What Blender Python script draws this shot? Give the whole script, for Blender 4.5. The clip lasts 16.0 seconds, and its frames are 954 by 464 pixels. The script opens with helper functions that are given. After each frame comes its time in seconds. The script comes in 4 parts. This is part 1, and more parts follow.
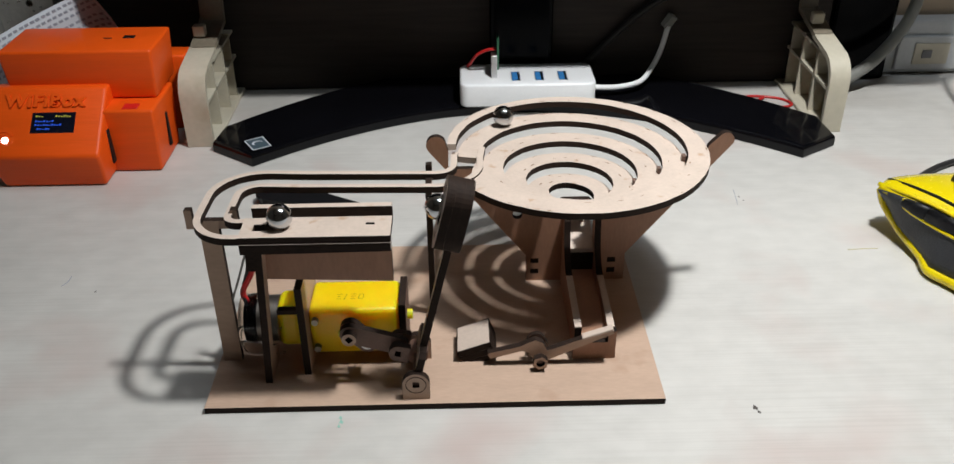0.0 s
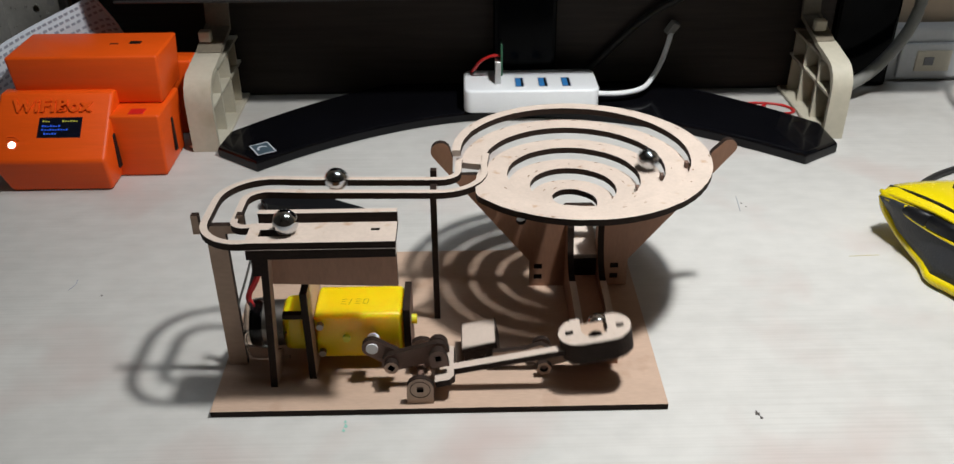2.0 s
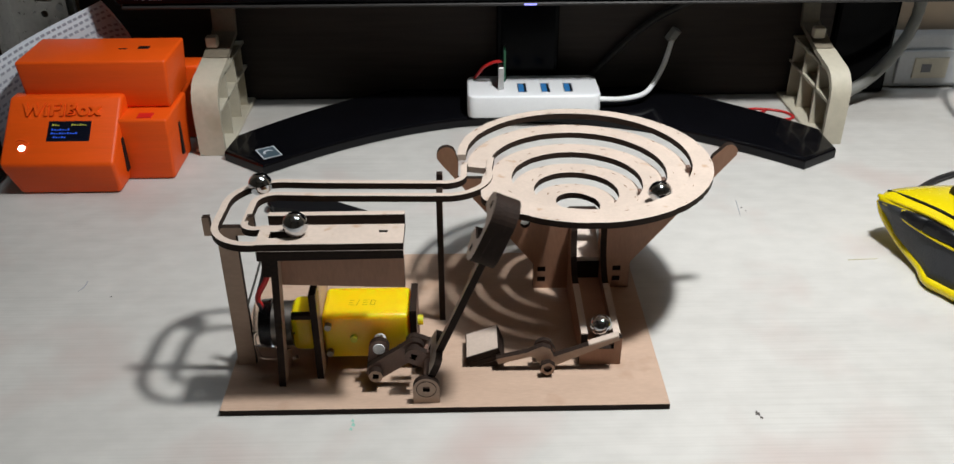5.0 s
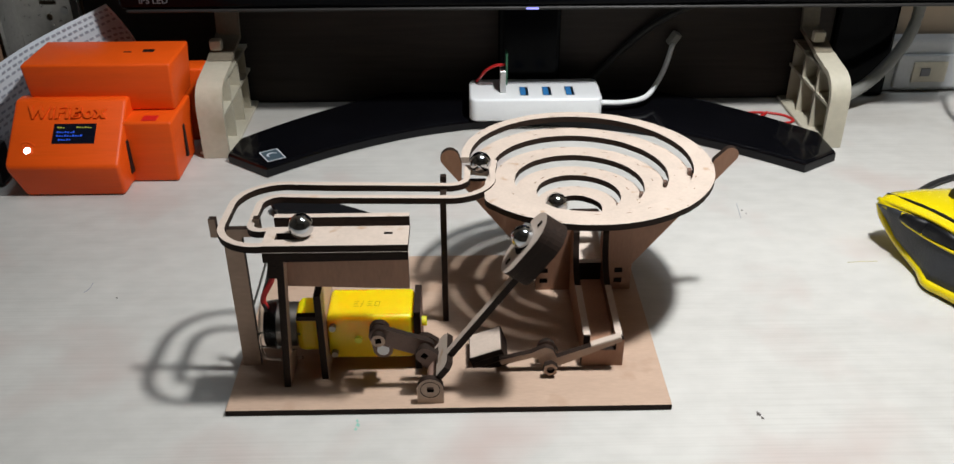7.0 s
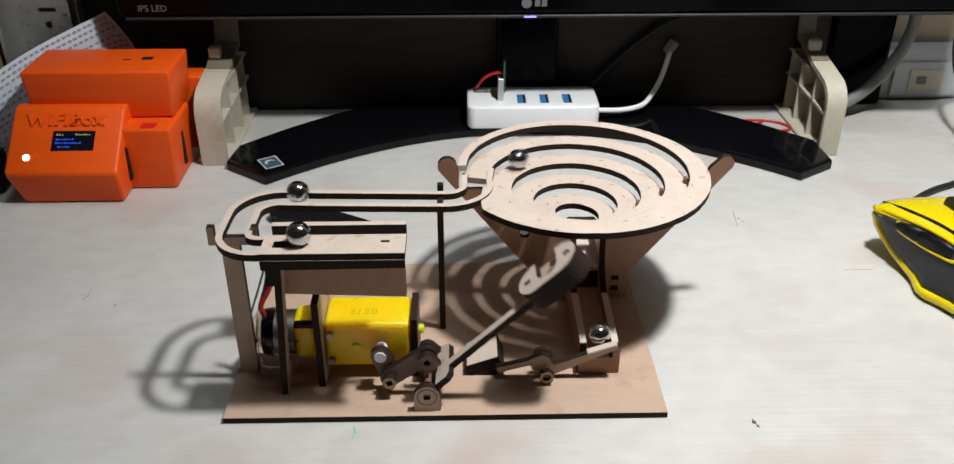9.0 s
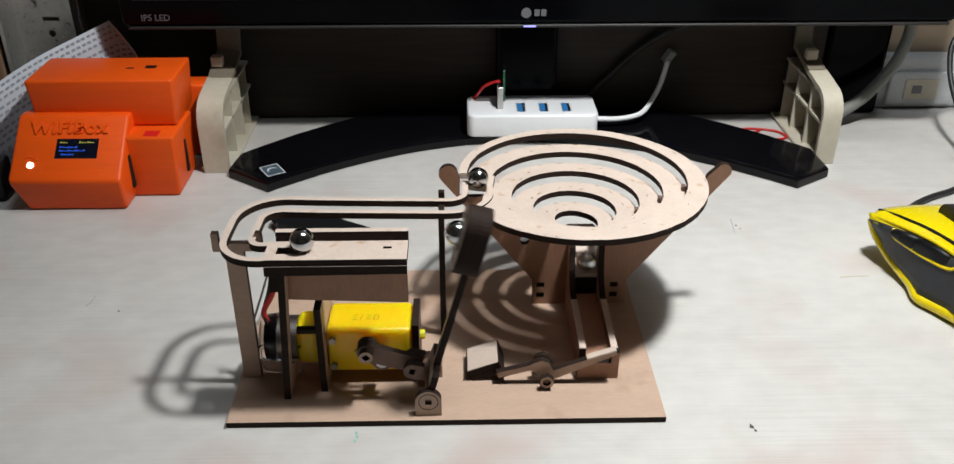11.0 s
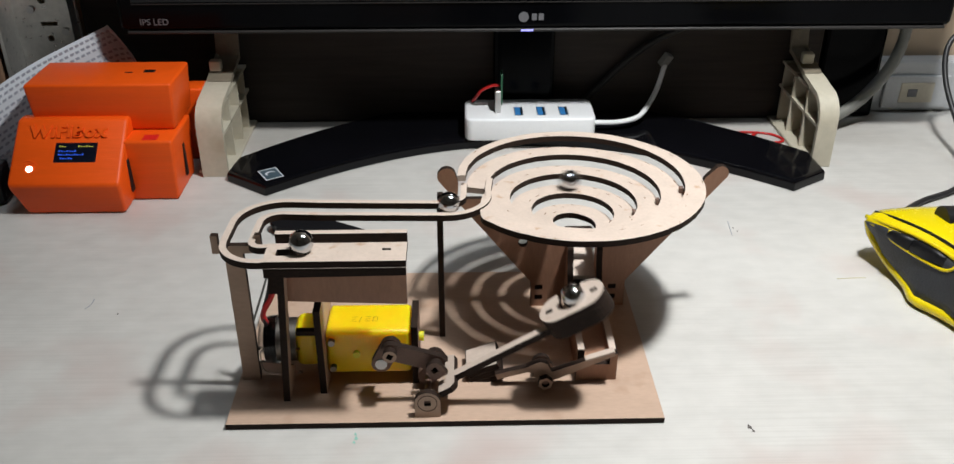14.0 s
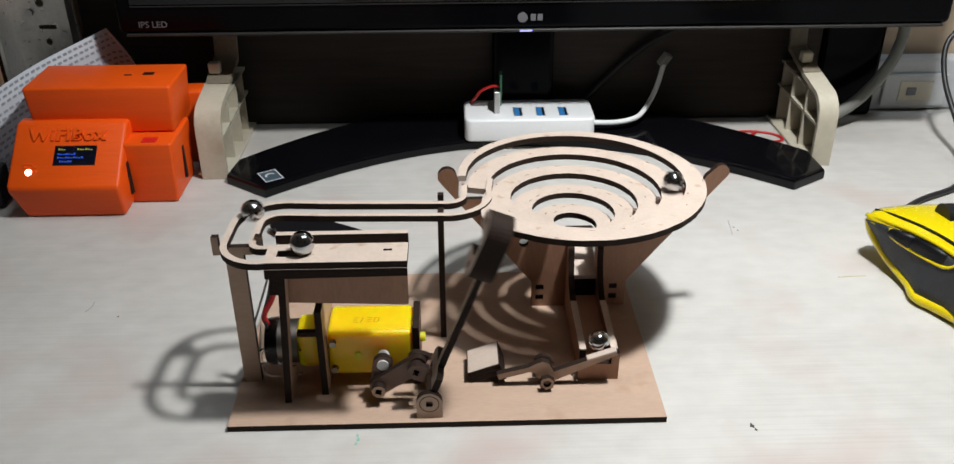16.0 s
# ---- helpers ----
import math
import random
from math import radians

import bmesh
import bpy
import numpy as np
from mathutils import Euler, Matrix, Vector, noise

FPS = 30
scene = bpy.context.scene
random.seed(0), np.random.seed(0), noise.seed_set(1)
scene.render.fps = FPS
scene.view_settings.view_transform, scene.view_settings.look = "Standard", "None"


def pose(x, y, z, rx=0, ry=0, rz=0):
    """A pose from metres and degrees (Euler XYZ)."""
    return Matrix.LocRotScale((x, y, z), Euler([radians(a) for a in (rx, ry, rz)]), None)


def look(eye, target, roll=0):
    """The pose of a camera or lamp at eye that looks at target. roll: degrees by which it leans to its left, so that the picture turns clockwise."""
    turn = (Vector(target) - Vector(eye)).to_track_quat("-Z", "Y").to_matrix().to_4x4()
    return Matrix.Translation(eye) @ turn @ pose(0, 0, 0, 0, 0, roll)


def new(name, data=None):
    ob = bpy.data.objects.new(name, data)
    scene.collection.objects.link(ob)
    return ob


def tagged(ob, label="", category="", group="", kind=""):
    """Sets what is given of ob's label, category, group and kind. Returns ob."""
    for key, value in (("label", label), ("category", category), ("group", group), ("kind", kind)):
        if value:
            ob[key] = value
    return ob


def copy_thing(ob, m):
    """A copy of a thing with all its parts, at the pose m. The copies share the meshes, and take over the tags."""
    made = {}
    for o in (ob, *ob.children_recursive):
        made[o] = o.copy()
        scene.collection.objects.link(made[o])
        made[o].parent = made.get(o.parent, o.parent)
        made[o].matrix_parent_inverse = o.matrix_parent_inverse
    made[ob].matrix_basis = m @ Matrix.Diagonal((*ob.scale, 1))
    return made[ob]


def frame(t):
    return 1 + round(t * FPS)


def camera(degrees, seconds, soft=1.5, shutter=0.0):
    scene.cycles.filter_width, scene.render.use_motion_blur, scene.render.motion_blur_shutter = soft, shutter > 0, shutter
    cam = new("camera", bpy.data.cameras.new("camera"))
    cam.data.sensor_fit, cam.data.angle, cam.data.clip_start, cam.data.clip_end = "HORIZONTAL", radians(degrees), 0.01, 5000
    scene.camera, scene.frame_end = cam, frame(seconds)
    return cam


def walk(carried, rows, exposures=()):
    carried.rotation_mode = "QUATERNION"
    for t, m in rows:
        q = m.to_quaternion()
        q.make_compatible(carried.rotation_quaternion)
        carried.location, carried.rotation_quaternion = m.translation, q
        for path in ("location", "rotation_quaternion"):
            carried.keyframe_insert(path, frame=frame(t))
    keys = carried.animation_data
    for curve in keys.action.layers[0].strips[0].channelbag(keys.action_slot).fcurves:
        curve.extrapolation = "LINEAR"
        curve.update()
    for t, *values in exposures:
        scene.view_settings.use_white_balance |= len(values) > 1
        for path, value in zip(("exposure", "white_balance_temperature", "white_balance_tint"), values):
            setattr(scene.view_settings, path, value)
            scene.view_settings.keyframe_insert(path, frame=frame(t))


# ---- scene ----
cam = camera(55.2, 16.0, soft=1.45, shutter=0.4)

PATH = [
    (0, (0.108, -0.284, 0.259), (0.136, 1.422, -0.784), -0.6),
    (0.5, (0.107, -0.285, 0.26), (0.135, 1.422, -0.781), -0.4),
    (1, (0.108, -0.286, 0.261), (0.134, 1.423, -0.777), -0.5),
    (1.5, (0.107, -0.286, 0.261), (0.134, 1.425, -0.774), -0.5),
    (2, (0.107, -0.286, 0.261), (0.131, 1.425, -0.774), -0.5),
    (2.3, (0.105, -0.288, 0.262), (0.131, 1.425, -0.771), -0.2),
    (2.5, (0.106, -0.287, 0.261), (0.132, 1.427, -0.771), -0.5),
    (3, (0.106, -0.288, 0.262), (0.131, 1.426, -0.768), -0.4),
    (3.5, (0.106, -0.289, 0.261), (0.131, 1.427, -0.767), -0.4),
    (4, (0.104, -0.291, 0.263), (0.131, 1.425, -0.764), -0.3),
    (6.5, (0.104, -0.294, 0.264), (0.131, 1.426, -0.756), -0.3),
    (7, (0.102, -0.296, 0.265), (0.131, 1.425, -0.754), -0.2),
    (7.5, (0.102, -0.298, 0.267), (0.131, 1.424, -0.75), -0.2),
    (8, (0.102, -0.297, 0.267), (0.131, 1.427, -0.746), -0.2),
    (8.5, (0.102, -0.296, 0.267), (0.132, 1.429, -0.744), -0.2),
    (9, (0.103, -0.297, 0.267), (0.134, 1.43, -0.742), -0.1),
    (11.5, (0.101, -0.303, 0.269), (0.137, 1.435, -0.72), -0.0),
    (12, (0.1, -0.304, 0.268), (0.138, 1.435, -0.719), 0.0),
    (12.5, (0.099, -0.303, 0.268), (0.139, 1.436, -0.719), 0.1),
    (13, (0.1, -0.303, 0.267), (0.14, 1.437, -0.717), 0.1),
    (13.5, (0.101, -0.304, 0.268), (0.144, 1.437, -0.717), 0.1),
    (14, (0.101, -0.304, 0.268), (0.143, 1.438, -0.713), -0.0),
    (14.5, (0.1, -0.305, 0.268), (0.143, 1.44, -0.707), -0.1),
    (15, (0.1, -0.305, 0.269), (0.144, 1.441, -0.705), -0.2),
    (15.5, (0.101, -0.304, 0.268), (0.146, 1.441, -0.709), -0.3),
    (16, (0.1, -0.304, 0.267), (0.145, 1.44, -0.71), -0.3),
]
walk(cam, [(t, look(eye, target, roll)) for t, eye, target, roll in PATH],
     exposures=[(0, -0.17), (4.2, -0.15), (6.5, -0.08), (16, -0.06)])

# ---- light ----
world = bpy.data.worlds.new("room_air")
world.use_nodes = True
world.node_tree.nodes["Background"].inputs[0].default_value = (0.9, 0.95, 1.0, 1)
world.node_tree.nodes["Background"].inputs[1].default_value = 0.004
scene.world = world


def area_lamp(name, m, size, watts, colour, shape="DISK"):
    data = bpy.data.lights.new(name, "AREA")
    data.shape, data.size, data.energy, data.color = shape, size, watts, colour
    ob = new(name, data)
    ob.matrix_world = m
    return ob


LAMP = (0.270, 0.022, 0.535)
area_lamp("desk_lamp_bulb", pose(*LAMP, 14, -6, 0), 0.045, 4.6, (0.955, 0.97, 0.97))
area_lamp("ceiling_bulb", pose(0.55, -0.05, 2.34), 0.6, 11.5, (0.80, 0.91, 1.0))
scene.view_settings.exposure = 0.0


# ---- materials ----
def material(name, colour, rough=0.5, metal=0.0, vary=0.12, scale=40.0, stretch=(1, 1, 1), bump=0.0, bump_scale=200.0,
             second=None, spots=None, coat=0.0, spec=0.5):
    """Base colour with noise at two scales, fine relief, optional spots of a second colour."""
    m = bpy.data.materials.new(name)
    m.use_nodes = True
    nt = m.node_tree
    n, l = nt.nodes, nt.links
    b = n["Principled BSDF"]
    b.inputs["Metallic"].default_value = metal
    b.inputs["Coat Weight"].default_value = coat
    b.inputs["Specular IOR Level"].default_value = spec
    co = n.new("ShaderNodeTexCoord")
    mp = n.new("ShaderNodeMapping")
    mp.inputs["Scale"].default_value = stretch
    l.new(co.outputs["Object"], mp.inputs["Vector"])
    big, fine = n.new("ShaderNodeTexNoise"), n.new("ShaderNodeTexNoise")
    big.inputs["Scale"].default_value, fine.inputs["Scale"].default_value = scale, scale * 9
    big.inputs["Detail"].default_value, fine.inputs["Detail"].default_value = 4, 6
    for x in (big, fine):
        l.new(mp.outputs[0], x.inputs["Vector"])
    add = n.new("ShaderNodeMath")
    add.operation = "ADD"
    l.new(big.outputs["Fac"], add.inputs[0])
    l.new(fine.outputs["Fac"], add.inputs[1])
    rng = n.new("ShaderNodeMapRange")
    rng.inputs["From Min"].default_value, rng.inputs["From Max"].default_value = 0.7, 1.3
    l.new(add.outputs[0], rng.inputs["Value"])
    mix = n.new("ShaderNodeMix")
    mix.data_type = "RGBA"
    other = second or tuple(c * (1 - vary) for c in colour)
    mix.inputs["A"].default_value = (*other, 1)
    mix.inputs["B"].default_value = (*(colour if second else [min(1, c * (1 + vary)) for c in colour]), 1)
    l.new(rng.outputs[0], mix.inputs["Factor"])
    out = mix.outputs["Result"]
    if spots:
        col, s_scale, lo, hi = spots
        sp = n.new("ShaderNodeTexNoise")
        sp.inputs["Scale"].default_value, sp.inputs["Detail"].default_value = s_scale, 3
        l.new(co.outputs["Object"], sp.inputs["Vector"])
        r2 = n.new("ShaderNodeMapRange")
        r2.inputs["From Min"].default_value, r2.inputs["From Max"].default_value = lo, hi
        l.new(sp.outputs["Fac"], r2.inputs["Value"])
        m2 = n.new("ShaderNodeMix")
        m2.data_type = "RGBA"
        l.new(r2.outputs[0], m2.inputs["Factor"])
        l.new(out, m2.inputs["A"])
        m2.inputs["B"].default_value = (*col, 1)
        out = m2.outputs["Result"]
    l.new(out, b.inputs["Base Color"])
    rr = n.new("ShaderNodeMapRange")
    rr.inputs["To Min"].default_value, rr.inputs["To Max"].default_value = max(0.02, rough - 0.08), min(1, rough + 0.08)
    l.new(fine.outputs["Fac"], rr.inputs["Value"])
    l.new(rr.outputs[0], b.inputs["Roughness"])
    if bump:
        bt = n.new("ShaderNodeTexNoise")
        bt.inputs["Scale"].default_value, bt.inputs["Detail"].default_value = bump_scale, 5
        l.new(mp.outputs[0], bt.inputs["Vector"])
        bp = n.new("ShaderNodeBump")
        bp.inputs["Strength"].default_value, bp.inputs["Distance"].default_value = bump, 0.0006
        l.new(bt.outputs["Fac"], bp.inputs["Height"])
        l.new(bp.outputs[0], b.inputs["Normal"])
    return m


def glowing(name, colour, strength):
    m = bpy.data.materials.new(name)
    m.use_nodes = True
    b = m.node_tree.nodes["Principled BSDF"]
    b.inputs["Base Color"].default_value = (*colour, 1)
    b.inputs["Emission Color"].default_value = (*colour, 1)
    b.inputs["Emission Strength"].default_value = strength
    return m


def clear_plastic(name):
    m = bpy.data.materials.new(name)
    m.use_nodes = True
    b = m.node_tree.nodes["Principled BSDF"]
    b.inputs["Base Color"].default_value = (0.93, 0.95, 0.95, 1)
    b.inputs["Transmission Weight"].default_value = 1
    b.inputs["Roughness"].default_value = 0.12
    b.inputs["IOR"].default_value = 1.2
    return m


WOOD = material("laser_cut_board", (0.435, 0.302, 0.221), 0.62, vary=0.08, scale=90, stretch=(0.35, 1.4, 1), bump=0.15, bump_scale=900,
                spots=((0.34, 0.21, 0.14), 60, 0.62, 0.8))
WOOD_PALE = material("laser_cut_pale_board", (0.502, 0.408, 0.342), 0.6, vary=0.08, scale=70, stretch=(1, 1, 1), bump=0.12, bump_scale=900,
                     spots=((0.37, 0.225, 0.13), 150, 0.63, 0.80))
# more orange board, also darkened for the shade below dish and tray
WOOD_WARM_SHADE = material("orange_brown_shaded_board", (0.325, 0.172, 0.106), 0.6, vary=0.12, scale=90, stretch=(1, 1, 0.3), bump=0.15, bump_scale=900,
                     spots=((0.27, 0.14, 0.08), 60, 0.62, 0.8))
BURNT = material("burnt_cut_edge", (0.018, 0.0095, 0.006), 0.75, spec=0.2, vary=0.45, scale=300, stretch=(1, 1, 6), bump=0.2, bump_scale=900)
SCORCH = material("brown_scorch", (0.15, 0.075, 0.03), 0.7, vary=0.3, scale=300)
DARKWOOD = material("dark_brown_board", (0.15, 0.085, 0.062), 0.6, vary=0.2, scale=120, bump=0.15, bump_scale=700)
STEEL = material("polished_steel", (0.54, 0.56, 0.58), 0.08, metal=1.0, vary=0.03, scale=60)
SCREW = material("screw_steel", (0.22, 0.20, 0.18), 0.42, metal=1.0, vary=0.1, scale=300)
YELLOW = material("yellow_gearbox_plastic", (0.77, 0.525, 0.002), 0.38, vary=0.03, scale=60, bump=0.05)
NUB = material("pale_yellow_plastic", (0.62, 0.56, 0.02), 0.45, vary=0.04)
WHITE_PL = material("white_plastic", (0.78, 0.79, 0.80), 0.35, vary=0.02, scale=60)
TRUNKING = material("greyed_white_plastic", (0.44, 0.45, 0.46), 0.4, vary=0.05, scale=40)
BLACK_PL = material("black_plastic", (0.006, 0.006, 0.007), 0.45, spec=0.25, vary=0.2, scale=90, bump=0.1)
BLACK_GLOSS = material("glossy_black_plastic", (0.003, 0.003, 0.004), 0.10, vary=0.2, scale=60, spec=0.24)
BEZEL = material("monitor_bezel", (0.002, 0.0022, 0.003), 0.16, spec=0.05, vary=0.2, scale=40)
SCREEN = material("dark_screen", (0.004, 0.004, 0.005), 0.12, vary=0.1, scale=20)
ORANGE = material("orange_print", (0.76, 0.085, 0.004), 0.45, spec=0.3, vary=0.05, scale=25, stretch=(0.3, 0.3, 8), bump=0.25, bump_scale=160)
RED = material("red_plastic", (0.60, 0.012, 0.010), 0.45, vary=0.05)
RED_WIRE = material("red_wire", (0.45, 0.012, 0.012), 0.4, vary=0.05)
BEIGE = material("aged_beige_plastic", (0.47, 0.43, 0.34), 0.5, vary=0.07, scale=30, bump=0.08, spots=((0.33, 0.27, 0.18), 25, 0.62, 0.8))
# darker copy of the beige: shade under the monitor put into the colour
SHADED_BEIGE = material("shaded_beige_plastic", (0.20, 0.17, 0.125), 0.6, vary=0.15, scale=40, bump=0.1)
CABLE_GREY = material("pale_cable", (0.20, 0.20, 0.185), 0.5, vary=0.06)
CABLE_BLACK = material("black_cable", (0.015, 0.015, 0.016), 0.45, vary=0.1)
BLUE = material("blue_usb_plastic", (0.03, 0.17, 0.42), 0.45, vary=0.08)
SILVER = material("bare_metal", (0.60, 0.60, 0.60), 0.35, metal=1.0, vary=0.08, scale=80)
ZINC = material("zinc_sheet", (0.66, 0.65, 0.62), 0.30, metal=0.85, vary=0.12, scale=30)
GREEN = material("circuit_board", (0.02, 0.10, 0.05), 0.4, vary=0.1)
PAPER = material("printed_film", (0.58, 0.60, 0.64), 0.35, vary=0.03, scale=40)
INK = material("grey_ink", (0.30, 0.31, 0.36), 0.6, vary=0.05)
MOUSE_Y = material("yellow_gloss_shell", (0.66, 0.52, 0.003), 0.25, vary=0.02, scale=40, coat=0.3)
MOUSE_K = material("dark_rubber_grip", (0.022, 0.024, 0.028), 0.6, vary=0.15, scale=200, bump=0.5, bump_scale=900)
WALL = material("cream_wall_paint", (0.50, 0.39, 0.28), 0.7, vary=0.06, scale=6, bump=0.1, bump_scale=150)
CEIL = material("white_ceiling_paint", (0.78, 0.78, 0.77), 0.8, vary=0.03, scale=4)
# for the unseen walls: the room's dimness is put into this colour
DIMMED_WALL = material("dimmed_unseen_wall", (0.20, 0.165, 0.13), 0.7, vary=0.08, scale=5, bump=0.1, bump_scale=150)
# dark colour of the sheet that stands in for shaded wall
WALL_SHADE = material("wall_shade_brown", (0.034, 0.026, 0.022), 0.6, spec=0.2, vary=0.3, scale=12, stretch=(0.2, 1, 3))
LIP = material("matt_dark_grey", (0.022, 0.020, 0.019), 0.5, spec=0.3, vary=0.1)
SPECK = material("dark_speck", (0.06, 0.05, 0.045), 0.8)
THREAD = material("yellow_thread", (0.50, 0.44, 0.20), 0.7)
GREEN_INK = material("green_ink", (0.25, 0.48, 0.40), 0.7)
BROWN = material("brown_timber", (0.22, 0.13, 0.08), 0.6, vary=0.25, scale=20, stretch=(1, 1, 0.1))
GREY_TXT = material("silver_print", (0.13, 0.13, 0.14), 0.5, vary=0.05)
LED_WHITE = glowing("white_led", (0.85, 0.92, 1.0), 9.0)
OLED = material("oled_glass", (0.004, 0.005, 0.012), 0.12, vary=0.1)
OLED_BLUE = glowing("oled_blue", (0.02, 0.10, 0.7), 0.17)
OLED_YELLOW = glowing("oled_yellow", (0.45, 0.42, 0.05), 0.05)
MON_LED = glowing("monitor_led", (0.30, 0.30, 1.0), 1.2)
for _m in (YELLOW, NUB):
    _b = _m.node_tree.nodes["Principled BSDF"]
    _b.inputs["Subsurface Weight"].default_value = 0.75
    _b.inputs["Subsurface Radius"].default_value = (1.0, 0.55, 0.08)
    _b.inputs["Subsurface Scale"].default_value = 0.012
CLEAR = clear_plastic("clear_strap")


def desk_material():
    m = material("pale_desk_laminate", (0.50, 0.483, 0.454), 0.5, vary=0.09, scale=9, stretch=(0.8, 1.3, 1), bump=0.05, bump_scale=300,
                 spots=((0.46, 0.375, 0.345), 13, 0.54, 0.76))
    n, l = m.node_tree.nodes, m.node_tree.links
    b = n["Principled BSDF"]
    src = b.inputs["Base Color"].links[0].from_socket
    co = n.new("ShaderNodeTexCoord")
    mp = n.new("ShaderNodeMapping")
    mp.inputs["Scale"].default_value = (1.3, 120, 1)
    l.new(co.outputs["Object"], mp.inputs["Vector"])
    w = n.new("ShaderNodeTexNoise")
    w.inputs["Scale"].default_value, w.inputs["Detail"].default_value = 7, 5
    l.new(mp.outputs[0], w.inputs["Vector"])
    r = n.new("ShaderNodeMapRange")
    r.inputs["From Min"].default_value, r.inputs["From Max"].default_value = 0.47, 0.58
    r.inputs["To Min"].default_value, r.inputs["To Max"].default_value = 0.0, 0.10
    l.new(w.outputs["Fac"], r.inputs["Value"])
    patch = n.new("ShaderNodeTexNoise")
    patch.inputs["Scale"].default_value, patch.inputs["Detail"].default_value = 6, 2
    l.new(co.outputs["Object"], patch.inputs["Vector"])
    pr = n.new("ShaderNodeMapRange")
    pr.inputs["From Min"].default_value, pr.inputs["From Max"].default_value = 0.38, 0.62
    pr.inputs["To Min"].default_value, pr.inputs["To Max"].default_value = 0.1, 1.5
    l.new(patch.outputs["Fac"], pr.inputs["Value"])
    mul = n.new("ShaderNodeMath")
    mul.operation = "MULTIPLY"
    l.new(r.outputs[0], mul.inputs[0])
    l.new(pr.outputs[0], mul.inputs[1])
    x = n.new("ShaderNodeMix")
    x.data_type = "RGBA"
    l.new(mul.outputs[0], x.inputs["Factor"])
    l.new(src, x.inputs["A"])
    x.inputs["B"].default_value = (0.32, 0.29, 0.265, 1)
    l.new(x.outputs["Result"], b.inputs["Base Color"])
    return m


DESK = desk_material()


# ---- mesh helpers ----
def part(name, bm, mats, parent=None, label="", m=None):
    """Link a bmesh as one mesh object under a thing or a part."""
    me = bpy.data.meshes.new(name)
    bmesh.ops.recalc_face_normals(bm, faces=bm.faces)
    bm.to_mesh(me)
    bm.free()
    for x in (mats if isinstance(mats, (list, tuple)) else [mats]):
        me.materials.append(x)
    ob = new(name, me)
    if m is not None:
        ob.matrix_world = m
    if parent is not None:
        ob.parent = parent
        bpy.context.view_layer.update()
    return tagged(ob, label)


def empty(name, m=None):
    ob = new(name)
    ob.empty_display_size = 0.01
    if m is not None:
        ob.matrix_world = m
    return ob


def box(lo, hi, bevel=0.0, segs=2, bm=None, m=None):
    bm = bm or bmesh.new()
    lo, hi = Vector(lo), Vector(hi)
    mid, size = (lo + hi) / 2, hi - lo
    mat = Matrix.Translation(mid) @ Matrix.Diagonal((*size, 1))
    if m is not None:
        mat = m @ mat
    got = bmesh.ops.create_cube(bm, size=1, matrix=mat)
    if bevel:
        es = list({e for v in got["verts"] for e in v.link_edges})
        bmesh.ops.bevel(bm, geom=es, offset=bevel, segments=segs, affect="EDGES", profile=0.5)
    return bm


def rod(a, b, r, segs=20, bm=None, r2=None):
    bm = bm or bmesh.new()
    a, b = Vector(a), Vector(b)
    d = b - a
    m = Matrix.Translation((a + b) / 2) @ d.to_track_quat("Z", "Y").to_matrix().to_4x4()
    bmesh.ops.create_cone(bm, cap_ends=True, segments=segs, radius1=r, radius2=r if r2 is None else r2, depth=d.length, matrix=m)
    return bm


def smooth(ob, angle=40):
    for p in ob.data.polygons:
        p.use_smooth = True
    ob.data.set_sharp_from_angle(angle=radians(angle))
    return ob


AXES = {"x": Matrix(((0, 0, 1, 0), (1, 0, 0, 0), (0, 1, 0, 0), (0, 0, 0, 1))),
        "y": Matrix(((1, 0, 0, 0), (0, 0, -1, 0), (0, 1, 0, 0), (0, 0, 0, 1))),
        "z": Matrix.Identity(4)}


def plate(outline, at, thick=0.003, axis="z", holes=(), burnt=True):
    """A board cut along an outline. axis: its normal. at: the lower coordinate along it (for y: the front face). Cut edges take the second material."""
    bm = bmesh.new()
    edges = []
    for loop in (outline, *holes):
        vs = [bm.verts.new((x, y, 0)) for x, y in loop]
        edges += [bm.edges.new((vs[i], vs[(i + 1) % len(vs)])) for i in range(len(vs))]
    got = bmesh.ops.triangle_fill(bm, use_beauty=True, use_dissolve=False, edges=edges)
    faces = [f for f in got["geom"] if isinstance(f, bmesh.types.BMFace)]
    bmesh.ops.recalc_face_normals(bm, faces=faces)
    ext = bmesh.ops.extrude_face_region(bm, geom=faces)
    bmesh.ops.translate(bm, vec=(0, 0, thick), verts=[v for v in ext["geom"] if isinstance(v, bmesh.types.BMVert)])
    bm.normal_update()
    if burnt:
        for f in bm.faces:
            if abs(f.normal.z) < 0.5:
                f.material_index = 1
    off = {"x": (at, 0, 0), "y": (0, at + thick, 0), "z": (0, 0, at)}[axis]
    bmesh.ops.transform(bm, matrix=Matrix.Translation(off) @ AXES[axis], verts=bm.verts)
    return bm


def rect(x0, y0, x1, y1):
    return [(x0, y0), (x1, y0), (x1, y1), (x0, y1)]


